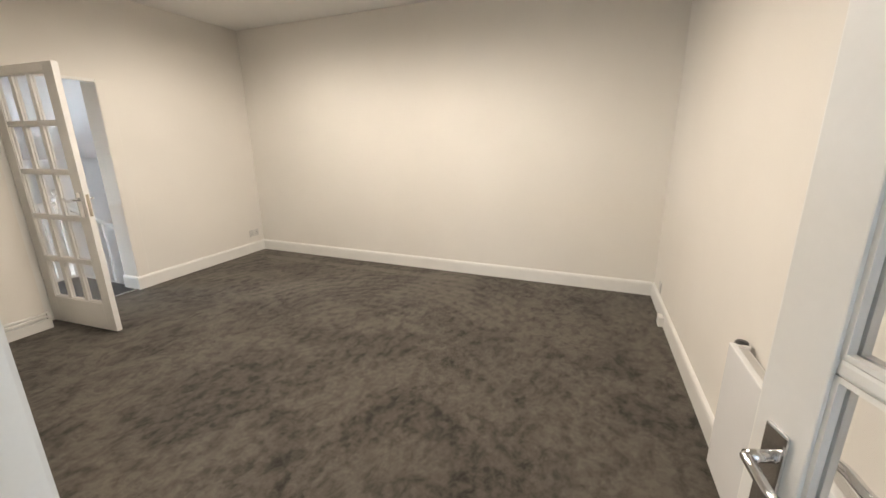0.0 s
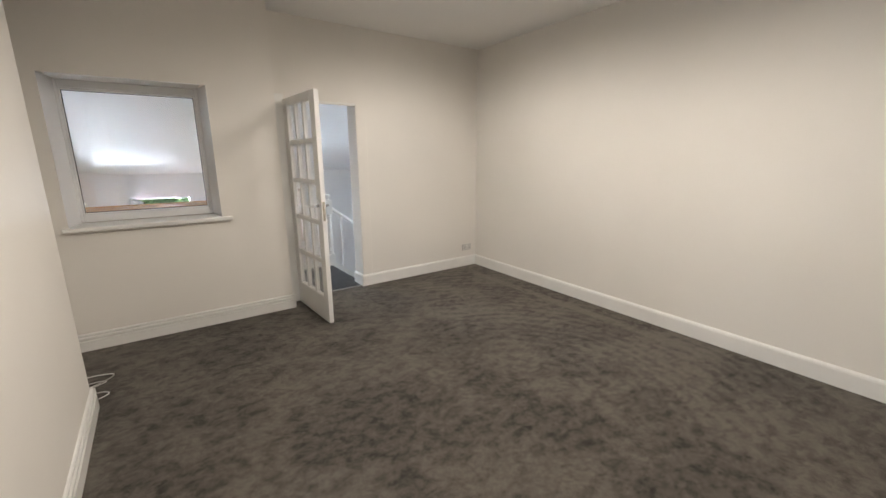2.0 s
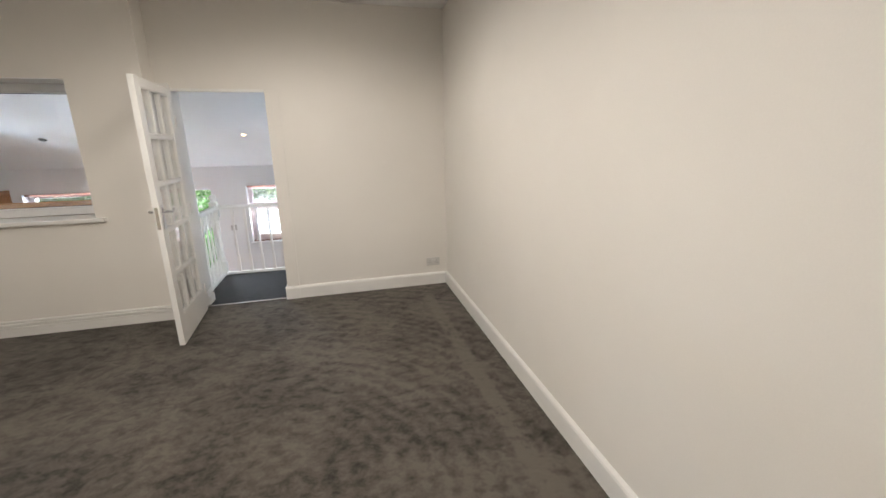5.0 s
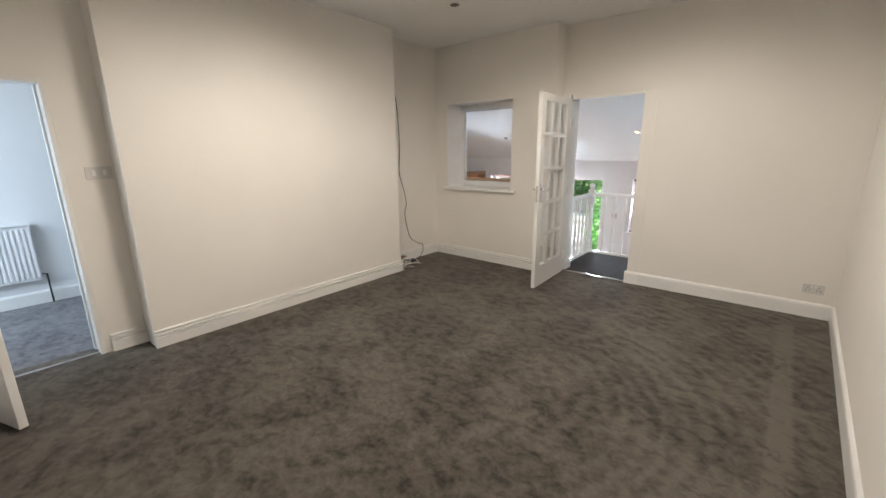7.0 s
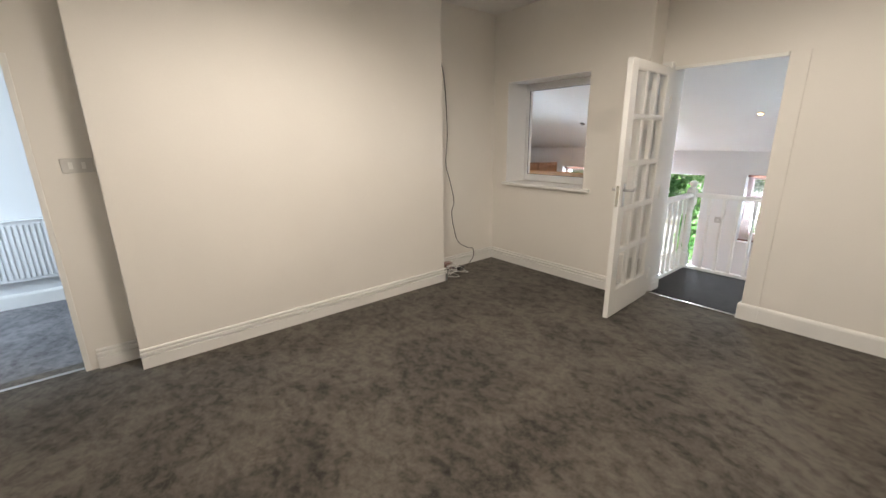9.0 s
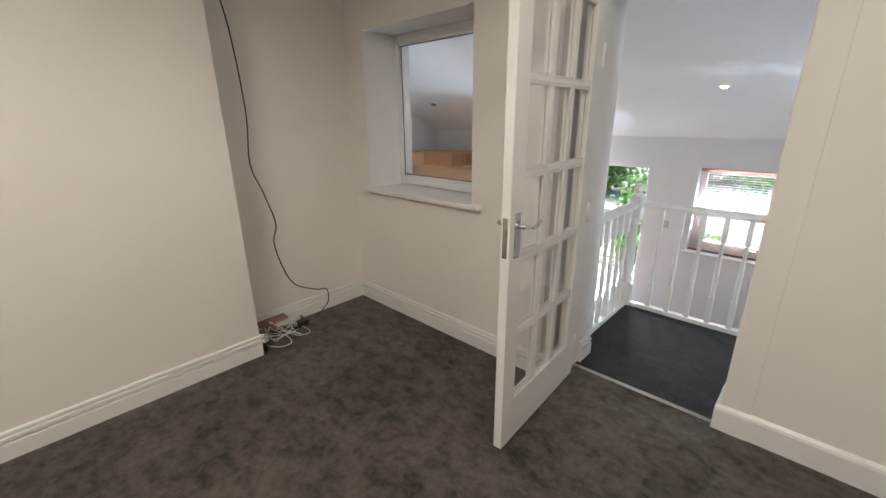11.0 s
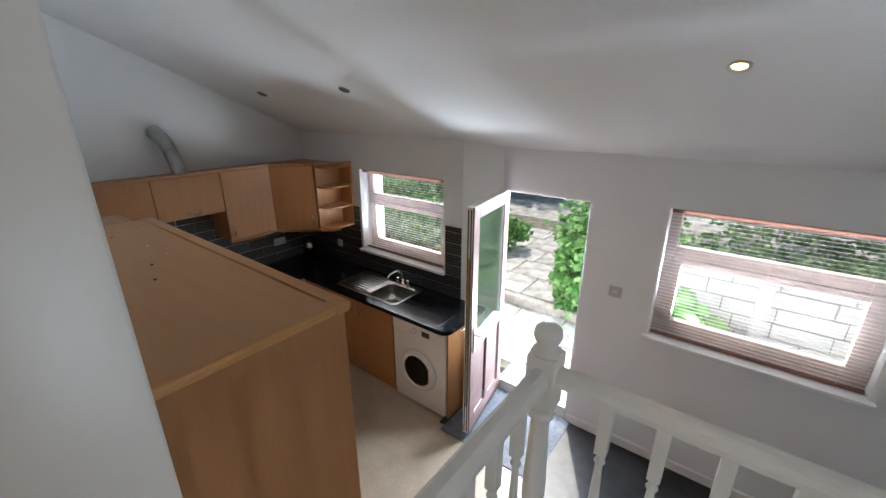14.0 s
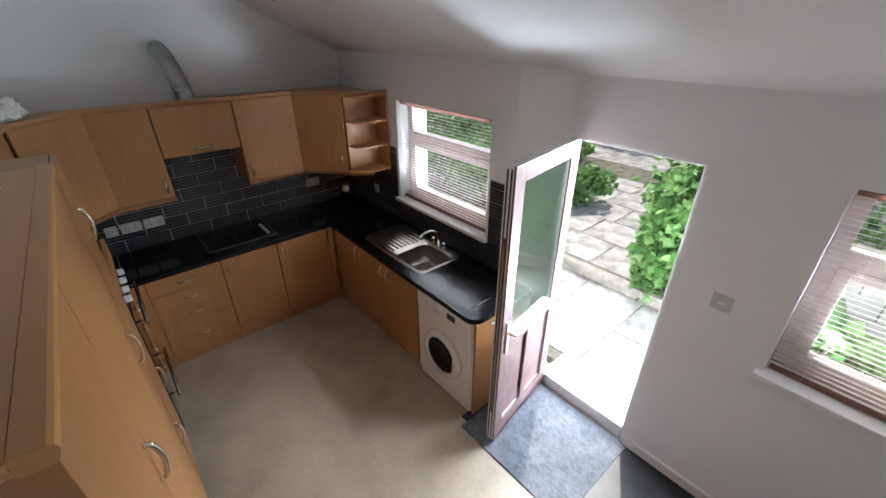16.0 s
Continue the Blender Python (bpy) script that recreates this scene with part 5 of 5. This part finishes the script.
def downlight(x, y, lit, sloped, z=None):
    t = thing("downlight", "lit recessed ceiling spotlight" if lit else "unlit recessed ceiling spotlight", "spotlight", (x, y, (roof_z(y) if sloped else z)), "recessed spotlights")
    t.matrix_basis = pose(x, y, roof_z(y) if sloped else z, -tilt if sloped else 0)
    part("bezel", lathe(bmesh.new(), [(0.030, -0.004), (0.043, -0.004), (0.041, -0.010), (0.034, -0.012), (0.029, -0.006)], None, 24), M_STEEL if not lit else M_UPVC, t, local=True)
    part("lamp", lathe(bmesh.new(), [(0.029, -0.002), (0.027, -0.006), (0.0, -0.007)], None, 20), M_GLOW if lit else M_DARKPL, t, local=True)


M_GLOW = glow_mat("spot_glow", (1.0, 0.62, 0.26), 6.0)
M_GLOW2 = glow_mat("lamp_glow", (1.0, 0.85, 0.66), 12)
downlight(1.752, 6.37, True, True)
downlight(1.02, 2.9, False, False, CEIL)
downlight(-0.57, 6.43, False, True)
downlight(-1.71, 6.45, False, True)
# fittings for the known ceiling light and for the two added ones
for lx, ly, lw in LIVING_LIGHTS:
    t = thing("ceiling_lamp", "small lit round ceiling light, two of the three added", "ceiling light", (lx, ly, CEIL), "ceiling lights")
    part("bezel", lathe(bmesh.new(), [(0.040, 0), (0.055, 0), (0.052, -0.012), (0.042, -0.014)], pose(lx, ly, CEIL), 24), M_UPVC, t)
    part("lamp", lathe(bmesh.new(), [(0.040, -0.002), (0.038, -0.012), (0.0, -0.016)], pose(lx, ly, CEIL), 20), M_GLOW2, t)
# aerial cable and loose wires in the alcove
wire = thing("aerial_cable", "thin dark cable hanging loose down the alcove wall", "cable", (-0.21, 3.3, 0.1))
part("cable", tube(bmesh.new(), curve_pts([(-0.08, 3.03, 2.5), (-0.08, 3.12, 2.2), (-0.08, 3.175, 1.95), (-0.08, 3.20, 1.5), (-0.08, 3.178, 1.2), (-0.08, 3.23, 1.02), (-0.08, 3.285, 0.80), (-0.085, 3.258, 0.68), (-0.09, 3.285, 0.52), (-0.11, 3.37, 0.33), (-0.14, 3.55, 0.22), (-0.15, 3.64, 0.19), (-0.15, 3.64, 0.08), (-0.13, 3.52, 0.006)], 6), 0.0042, 7), M_CABLE, wire)
heap = thing("cable_heap", "tangle of white wires round an old connection block", "cables", (-0.1, 3.15, 0.0))
part("connection_block", boxed(-0.20, -0.12, 3.04, 3.30, 0.02, 0.095, 0.008), M_TERRA, heap, "dull red-brown junction block")
part("terminal_strip", boxed(-0.118, -0.098, 3.20, 3.38, 0.05, 0.072, 0.004), M_WHITEPL, heap, "white terminal strip")
part("plug", boxed(-0.10, -0.04, 3.06, 3.11, 0.0, 0.045, 0.01), M_WHITEPL, heap, "white plug")
part("black_adapter", boxed(-0.18, -0.06, 3.34, 3.42, 0.0, 0.04, 0.006), M_DARKPL, heap, "black adapter")
rng = random.Random(4)
for i in range(9):
    pts = [(-0.16, 3.15, 0.07)]
    a = rng.uniform(0, 6.28)
    for k in range(7):
        a += rng.uniform(0.6, 1.3)
        r = rng.uniform(0.05, 0.12)
        pts.append((-0.10 + r * math.cos(a) * 0.9, 3.20 + r * math.sin(a) * 1.3, max(0.006, rng.uniform(-0.01, 0.09))))
    part("wire", tube(bmesh.new(), curve_pts(pts, 5), 0.0026, 6), M_WHITEPL if i % 4 else M_CABLE, heap)

for i, (rx, ry, hz) in enumerate(((0.16, 3.16, 0.16), (0.11, 3.25, 0.05), (0.13, 3.10, 0.03))):
    part("wire", tube(bmesh.new(), curve_pts([(-0.15, 3.18, 0.06), (0.0, ry - 0.04, hz), (rx, ry, hz * 0.8 + 0.01), (rx - 0.03, ry + 0.10, max(0.006, hz * 0.4)), (-0.05, ry + 0.12, 0.006), (-0.12, ry + 0.02, 0.03)], 7), 0.0026, 6), M_WHITEPL, heap)
bag = bmesh.new()
bmesh.ops.create_icosphere(bag, subdivisions=4, radius=1.0)
for v in bag.verts:
    k = 1 + 0.35 * noise.noise(v.co * 2.3) + 0.18 * noise.noise(v.co * 6.0)
    v.co = Vector((v.co.x * 0.13 * k, v.co.y * 0.11 * k, max(-0.055, v.co.z * 0.075 * k)))
for f in bag.faces:
    f.smooth = False
ob = tagged(part("crumpled_bag", bag, M_WHITEPL), "crumpled white plastic bag on top of the cabinets", "bag")
ob.location = (-1.93, 4.84, CZ1 + 0.036 + 0.055)

# flat radiator on the south wall behind the entrance door
rad = thing("flat_radiator", "flat white panel radiator with a dark valve by the door", "radiator", (0.75, -0.675, 0.04), rz=SOUTH_RZ)
part("panel", boxed(-0.70, 0.92, 0.03, 0.055, 0.05, 0.62, 0.006), M_ENAMEL, rad, local=True)
part("back_panel", boxed(-0.69, 0.91, -0.015, -0.005, 0.06, 0.60, 0.004), M_ENAMEL, rad, local=True)
for x in (-0.699, 0.905):
    part("side_cap", boxed(x, x + 0.014, -0.015, 0.03, 0.06, 0.615, 0.003), M_ENAMEL, rad, local=True)
part("top_grille", boxed(-0.69, 0.904, -0.0045, 0.0295, 0.600, 0.606, 0.001), M_HOBTRIM2, rad, "grey slotted top grille", local=True)
part("valve", lathe(bmesh.new(), [(0.026, 0), (0.026, 0.022), (0.021, 0.034), (0.0, 0.036)], pose(0.94, 0.005, 0.585), 16), M_DARKPL, rad, "dark valve knob", local=True)
part("pipe", tube(bmesh.new(), [(0.95, 0.01, -0.03), (0.95, 0.01, 0.12), (0.91, 0.01, 0.12)], 0.0075, 8), M_COPPER, rad, "copper pipe", local=True)

# ---- front room through the entrance ----
FRX = -1.95
setting("floor_front", boxed(FRX - 0.2, -0.30, -2.4, 1.6, -0.2, 0.001), M_CARPET3, "grey carpet of the front room", "floor")
setting("ceiling_front", boxed(FRX - 0.2, -0.30, -2.4, 1.6, CEIL, CEIL + 0.15), M_CEIL, "white ceiling of the front room", "ceiling")
setting("wall_front_west", wall("x", FRX - 0.2, FRX, -2.4, 1.6, 0, CEIL), M_KWALL, "white front room wall with the radiator", "wall")
setting("wall_front_south", wall("y", -2.4, -2.2, FRX, -0.30, 0, CEIL, [(-1.8, -0.4, 0.8, 2.2)]), M_KWALL, "white front room wall with a window opening", "wall")
setting("wall_front_north", wall("y", 1.4, 1.6, FRX, -0.5, 0, CEIL), M_KWALL, "white front room wall", "wall")
setting("wall_front_east", wall("x", -0.5, -0.30, 0.412, 1.4, 0, CEIL), M_KWALL, "white front room wall", "wall")
bm = bmesh.new()
prism(bm, SKIRT_PLAIN, (FRX, -2.2, 0), (FRX, 1.4, 0))
setting("baseboard_front", bm, M_GLOSS, "white skirting board", "skirting")
r2 = thing("panel_radiator", "white ribbed panel radiator under the wall of the front room", "radiator", (FRX + 0.07, -0.27, 0.15))
ry0, ry1, rz0, rz1 = -0.62, 0.03, 0.25, 0.79
b = bmesh.new()
box(b, FRX + 0.04, FRX + 0.052, ry0, ry1, rz0, rz1, 0.004)
part("panel", b, M_ENAMEL, r2)
for i in range(17):
    y = ry0 + 0.02 + i * (ry1 - ry0 - 0.05) / 16
    part("rib", boxed(FRX + 0.052, FRX + 0.062, y, y + 0.022, rz0 + 0.03, rz1 - 0.03, 0.004), M_ENAMEL, r2)
part("top_grille", boxed(FRX + 0.01, FRX + 0.064, ry0 - 0.004, ry1 + 0.004, rz1, rz1 + 0.012, 0.003), M_ENAMEL, r2)
for y in (ry0 - 0.035, ry1 + 0.035):
    part("pipe", tube(bmesh.new(), [(FRX + 0.045, y, 0.0), (FRX + 0.045, y, rz0 + 0.05), (FRX + 0.045, y + (0.035 if y < -0.3 else -0.035), rz0 + 0.05)], 0.0075, 8), M_DARKPL, r2)
# door lining of the entrance
ln = tagged(thing("door_frame_entrance", "white door lining of the entrance", "door frame", (-0.21, -0.24, 0)), kind="structure")
b = bmesh.new()
box(b, -0.305, -0.125, -0.635, -0.605, 0, 1.92, 0.003)
box(b, -0.305, -0.125, 0.118, 0.148, 0, 1.92, 0.003)
box(b, -0.305, -0.125, -0.605, 0.118, 1.89, 1.925, 0.003)
box(b, -0.30, -0.26, 0.105, 0.118, 0, 1.89, 0.002)
part("lining", b, M_GLOSS, ln)
part("threshold_bar", boxed(-0.20, -0.165, -0.605, 0.118, 0.0, 0.005, 0.001), M_STEEL, ln, "metal threshold bar")

# ---- garden ----
GZ = -1.02
setting("ground", boxed(-40, 40, 7.62, 60, GZ - 0.3, GZ - 0.03), M_SOIL, "earth and moss of the garden", "ground")
tb = tagged(thing("backdrop_garden_bank", "raised planted bank behind the terrace", "garden bank", (0, 14, GZ)), kind="structure")
bm = bmesh.new()
prism(bm, [(0, 0), (7.0, 0), (7.0, 0.62), (0, 0.24)], (-12, 13.0, GZ - 0.15), (12, 13.0, GZ - 0.15), Vector((0, 0, 1)))
for v in bm.verts:
    v.co.y = 26.0 - v.co.y
part("bank", bm, M_SLAB, tb, "pale sloping stone path")


def leaf_mesh(bm, p, size, rng, flat=0.6):
    """One pointed leaf of four triangles, bent along its middle."""
    d = Vector((rng.gauss(0, 1), rng.gauss(0, 1), rng.gauss(0, 0.5) - 0.25)).normalized()
    n = Vector((rng.gauss(0, 0.7), rng.gauss(0, 0.7) - 0.5, 1.0))
    s = d.cross(n).normalized()
    up = s.cross(d)
    L, W = size, size * 0.50
    pts = [p, p + d * L * 0.4 + s * W - up * L * 0.06, p + d * L - up * L * 0.2, p + d * L * 0.4 - s * W - up * L * 0.06, p + d * L * 0.45 + up * L * 0.03]
    return pts


def leaves(name, parent, n, shape, size, seed, material, label=""):
    """Many leaves placed by shape(rng) -> point, as one mesh."""
    rng = random.Random(seed)
    verts, faces = [], []
    for _ in range(n):
        p = shape(rng)
        q = leaf_mesh(None, Vector(p), size * rng.uniform(0.6, 1.3), rng)
        k = len(verts)
        verts += [tuple(v) for v in q]
        faces += [(k, k + 1, k + 4), (k + 1, k + 2, k + 4), (k + 2, k + 3, k + 4), (k + 3, k, k + 4)]
    me = bpy.data.meshes.new(name)
    me.from_pydata(verts, [], faces)
    me.materials.append(material)
    ob = new(name, me)
    if parent:
        ob.parent = parent
        ob.matrix_parent_inverse = Matrix.Translation(-parent.location)
    return tagged(ob, label, kind="stuff")


def blob(cx, cy, z0, rx, ry, h, lumps, seed):
    """Points near the surface of a lumpy mound."""
    r0 = random.Random(seed)
    L = [(cx + r0.uniform(-0.7, 0.7) * rx, cy + r0.uniform(-0.7, 0.7) * ry, z0 + r0.uniform(0.25, 0.85) * h, r0.uniform(0.3, 0.55)) for _ in range(lumps)]

    def shape(rng):
        x, y, z, r = rng.choice(L)
        a = Vector((rng.gauss(0, 1), rng.gauss(0, 1), rng.gauss(0, 1))).normalized() * rng.uniform(0.75, 1.05) * r
        return (x + a.x * rx, y + a.y * ry, max(z0 + 0.02, z + a.z * h * 0.75))

    return shape


def bush(name, label, cx, cy, z0, rx, ry, h, n, size, seed, material, lumps=14):
    t = thing(name, label, "shrub", (cx, cy, z0))
    rng = random.Random(seed)
    for k in range(5):
        a = rng.uniform(0, 6.28)
        part("stem", tube(bmesh.new(), curve_pts([(cx, cy, z0), (cx + 0.3 * rx * math.cos(a), cy + 0.3 * ry * math.sin(a), z0 + 0.4 * h), (cx + 0.6 * rx * math.cos(a), cy + 0.6 * ry * math.sin(a), z0 + 0.8 * h)], 4), 0.012, 6), M_BARK, t)
    leaves("foliage", t, n, blob(cx, cy, z0, rx, ry, h, lumps, seed), size, seed + 1, material)
    return t


bush("shrub", "bushy bright green shrub beside the garden doorway", 0.66, 9.24, GZ - 0.03, 0.64, 0.44, 1.38, 4600, 0.098, 11, M_SHRUB, 30)
bush("ground_plants", "low spreading green plants beyond the terrace", -2.9, 9.9, GZ - 0.03, 1.5, 0.8, 0.85, 5200, 0.10, 21, M_LEAF, 30)
bush("ground_plants", "low spreading green plants beyond the terrace", -5.2, 11.0, GZ - 0.03, 1.8, 1.2, 1.1, 5200, 0.12, 23, M_LEAF2, 30)
bush("hedge_shrub", "leafy green hedge across the garden", -3.4, 15.4, GZ + 0.2, 2.6, 0.8, 1.7, 7000, 0.12, 25, M_LEAF2, 26)
bush("ground_plants", "low mixed green plants along the raised path", -3.3, 12.6, GZ + 0.05, 0.8, 0.5, 0.5, 2400, 0.10, 27, M_LEAF, 24)
bush("hedge_shrub", "leafy green hedge across the garden", 0.2, 18.4, GZ + 0.3, 2.6, 0.7, 1.5, 6500, 0.12, 31, M_LEAF2, 26)
bush("hedge_shrub", "leafy green hedge across the garden", 4.5, 13.4, GZ + 0.3, 3.2, 1.0, 2.0, 9000, 0.13, 41, M_LEAF2, 30)
bush("hedge_shrub", "leafy green hedge across the garden", -7.0, 14.0, GZ + 0.1, 3.0, 1.0, 2.6, 7000, 0.14, 45, M_LEAF2, 30)
bush("ground_plants", "low bright green plants behind the garden wall", 3.4, 11.5, GZ - 0.03, 2.4, 1.3, 0.55, 5200, 0.11, 33, M_LEAF, 40)
bush("low_plant", "broad-leaved green plant below the garden window", 1.62, 8.75, GZ - 0.03, 0.36, 0.2, 0.75, 260, 0.19, 51, M_LEAF, 8)
bush("low_plant", "small feathery green plant by the steps", -1.45, 10.6, GZ + 0.08, 0.42, 0.40, 0.62, 800, 0.085, 61, M_LEAF, 10)

# garden wall beyond the wide window
gw = tagged(thing("garden_wall", "pale rendered garden wall with stone coping", "wall", (3.0, 9.2, GZ)), kind="structure")
part("wall_core", boxed(1.25, 8.0, 9.372, 9.5, GZ - 0.05, GZ + 0.975), M_STONE, gw, "dark recessed joints")
block_rng = random.Random(19)
for j in range(6):
    u = 1.25 - 0.2 * (j % 2)
    while u < 5.6:
        w = block_rng.uniform(0.34, 0.62)
        a, b2 = max(u, 1.25), min(u + w - 0.014, 5.6)
        if b2 - a > 0.08:
            part("block", boxed(a, b2, 9.35 + block_rng.uniform(-0.006, 0.006), 9.372, GZ - 0.05 + j * 0.172, GZ + 0.108 + j * 0.172, 0.006), M_FENCE, gw)
        u += w
part("wall_face", boxed(5.61, 8.0, 9.35, 9.372, GZ - 0.05, GZ + 0.975), M_FENCE, gw)
for i in range(8):
    part("coping_stone", boxed(2.28 + i * 0.62, 2.88 + i * 0.62, 9.31, 9.54, GZ + 0.98, GZ + 1.05, 0.012), M_STONE, gw)
for x in (2.15, 3.7, 5.2):
    part("pier", boxed(x, x + 0.13, 9.29, 9.348, GZ - 0.05, GZ + 1.08, 0.008), M_FENCE, gw)

# ---- wall tiles: 0.33 x 0.11, staggered ----


def tiles(parent, axis, plane, sgn, u0, u1, z0, z1, shift=0.0, keep=None):
    """Tiles laid from z0 up on a wall across axis at plane, standing out along sgn."""
    tw, th, g = 0.33, 0.11, 0.0055
    cache = {}
    row, z = 0, z0
    while z < z1 - 0.02:
        u = u0 - (0.5 * tw if row % 2 else 0.0) - shift
        zb = min(z + th - g, z1)
        while u < u1 - 0.01:
            a, b2 = max(u, u0), min(u + tw - g, u1)
            if b2 - a > 0.02 and (keep is None or keep((a + b2) / 2, (z + zb) / 2)):
                key = (round(b2 - a, 3), round(zb - z, 3))
                if key not in cache:
                    if axis == "x":
                        cache[key] = part("tile", boxed(0, 0.009, 0, b2 - a, 0, zb - z, 0.0015), M_TILE, parent, local=True)
                    else:
                        cache[key] = part("tile", boxed(0, b2 - a, -0.009, 0, 0, zb - z, 0.0015), M_TILE, parent, local=True)
                    ob = cache[key]
                else:
                    ob = new("tile", cache[key].data)
                    ob.parent = parent
                ob.location = Vector((plane, a, z) if axis == "x" else (a, plane, z)) - parent.location
            u += tw
        z += th
        row += 1


sw = tagged(thing("splashback_west", "dark slate-look tiled splashback with pale joints", "tiles", (WEST, 6.1, WT)), kind="structure")
part("grout_bed", boxed(WEST, WEST + 0.003, 4.48, 7.289, WT, 0.60), M_GROUT, sw)
tiles(sw, "x", WEST + 0.003, 1, 4.48, 7.28, WT + 0.002, 0.565)
sg = tagged(thing("splashback_garden", "dark slate-look tiled splashback round the sink window", "tiles", (-0.9, 7.29, WT)), kind="structure")
bm = bmesh.new()
for q in ((WEST + 0.013, -1.472, WT, 0.50), (-1.472, -0.337, WT, -0.01), (-0.337, -0.122, WT, 0.50)):
    box(bm, q[0], q[1], 7.287, 7.29, q[2], q[3])
part("grout_bed", bm, M_GROUT, sg)
tiles(sg, "y", 7.287, -1, WEST + 0.013, -1.503, WT + 0.002, 0.49)
tiles(sg, "y", 7.287, -1, -1.503, -0.308, WT + 0.002, -0.015, 0.1)
tiles(sg, "y", 7.287, -1, -0.308, -0.125, WT + 0.002, 0.49, 0.05)

# ---- paving slabs ----
pv = tagged(thing("terrace_paving", "pale weathered paving slabs with mossy joints", "paving", (0.6, 8.3, GZ - 0.03)), kind="structure")
rng = random.Random(8)
slab_mesh = None
for i in range(-6, 5):
    for j in range(2):
        x, y = 0.37 + i * 0.605, 7.73 + j * 0.605
        if slab_mesh is None:
            ob = part("slab", boxed(-0.298, 0.298, -0.298, 0.298, -0.03, 0.018, 0.006), M_SLAB, pv, local=True)
            slab_mesh = ob.data
        else:
            ob = new("slab", slab_mesh)
            ob.parent = pv
        ob.matrix_basis = pose(x + 0.3 - 0.6, y + 0.3 - 8.3, rng.uniform(0.0, 0.006), rng.uniform(-0.4, 0.4), rng.uniform(-0.4, 0.4), rng.uniform(-0.6, 0.6))
up = tagged(thing("upper_paving", "pale paving slabs on the raised path", "paving", (0.6, 10.5, GZ + 0.1)), kind="structure")
part("kerb", boxed(-3.5, 1.2, 8.95, 9.05, GZ - 0.05, GZ + 0.11, 0.012), M_STONE, up, "low stone kerb")
for i in range(-4, 2):
    for j in range(5):
        ob = new("slab", slab_mesh)
        ob.parent = up
        ob.matrix_basis = pose(0.55 + i * 0.61 + j * 0.12 - 0.6, 9.37 + j * 0.61 - 10.5, rng.uniform(0.0, 0.008), rng.uniform(-0.6, 0.6), rng.uniform(-0.6, 0.6), rng.uniform(-1.0, 1.0))
part("bed", boxed(-6, 1.24, 9.06, 13.2, GZ - 0.05, GZ + 0.085), M_SOIL, up)
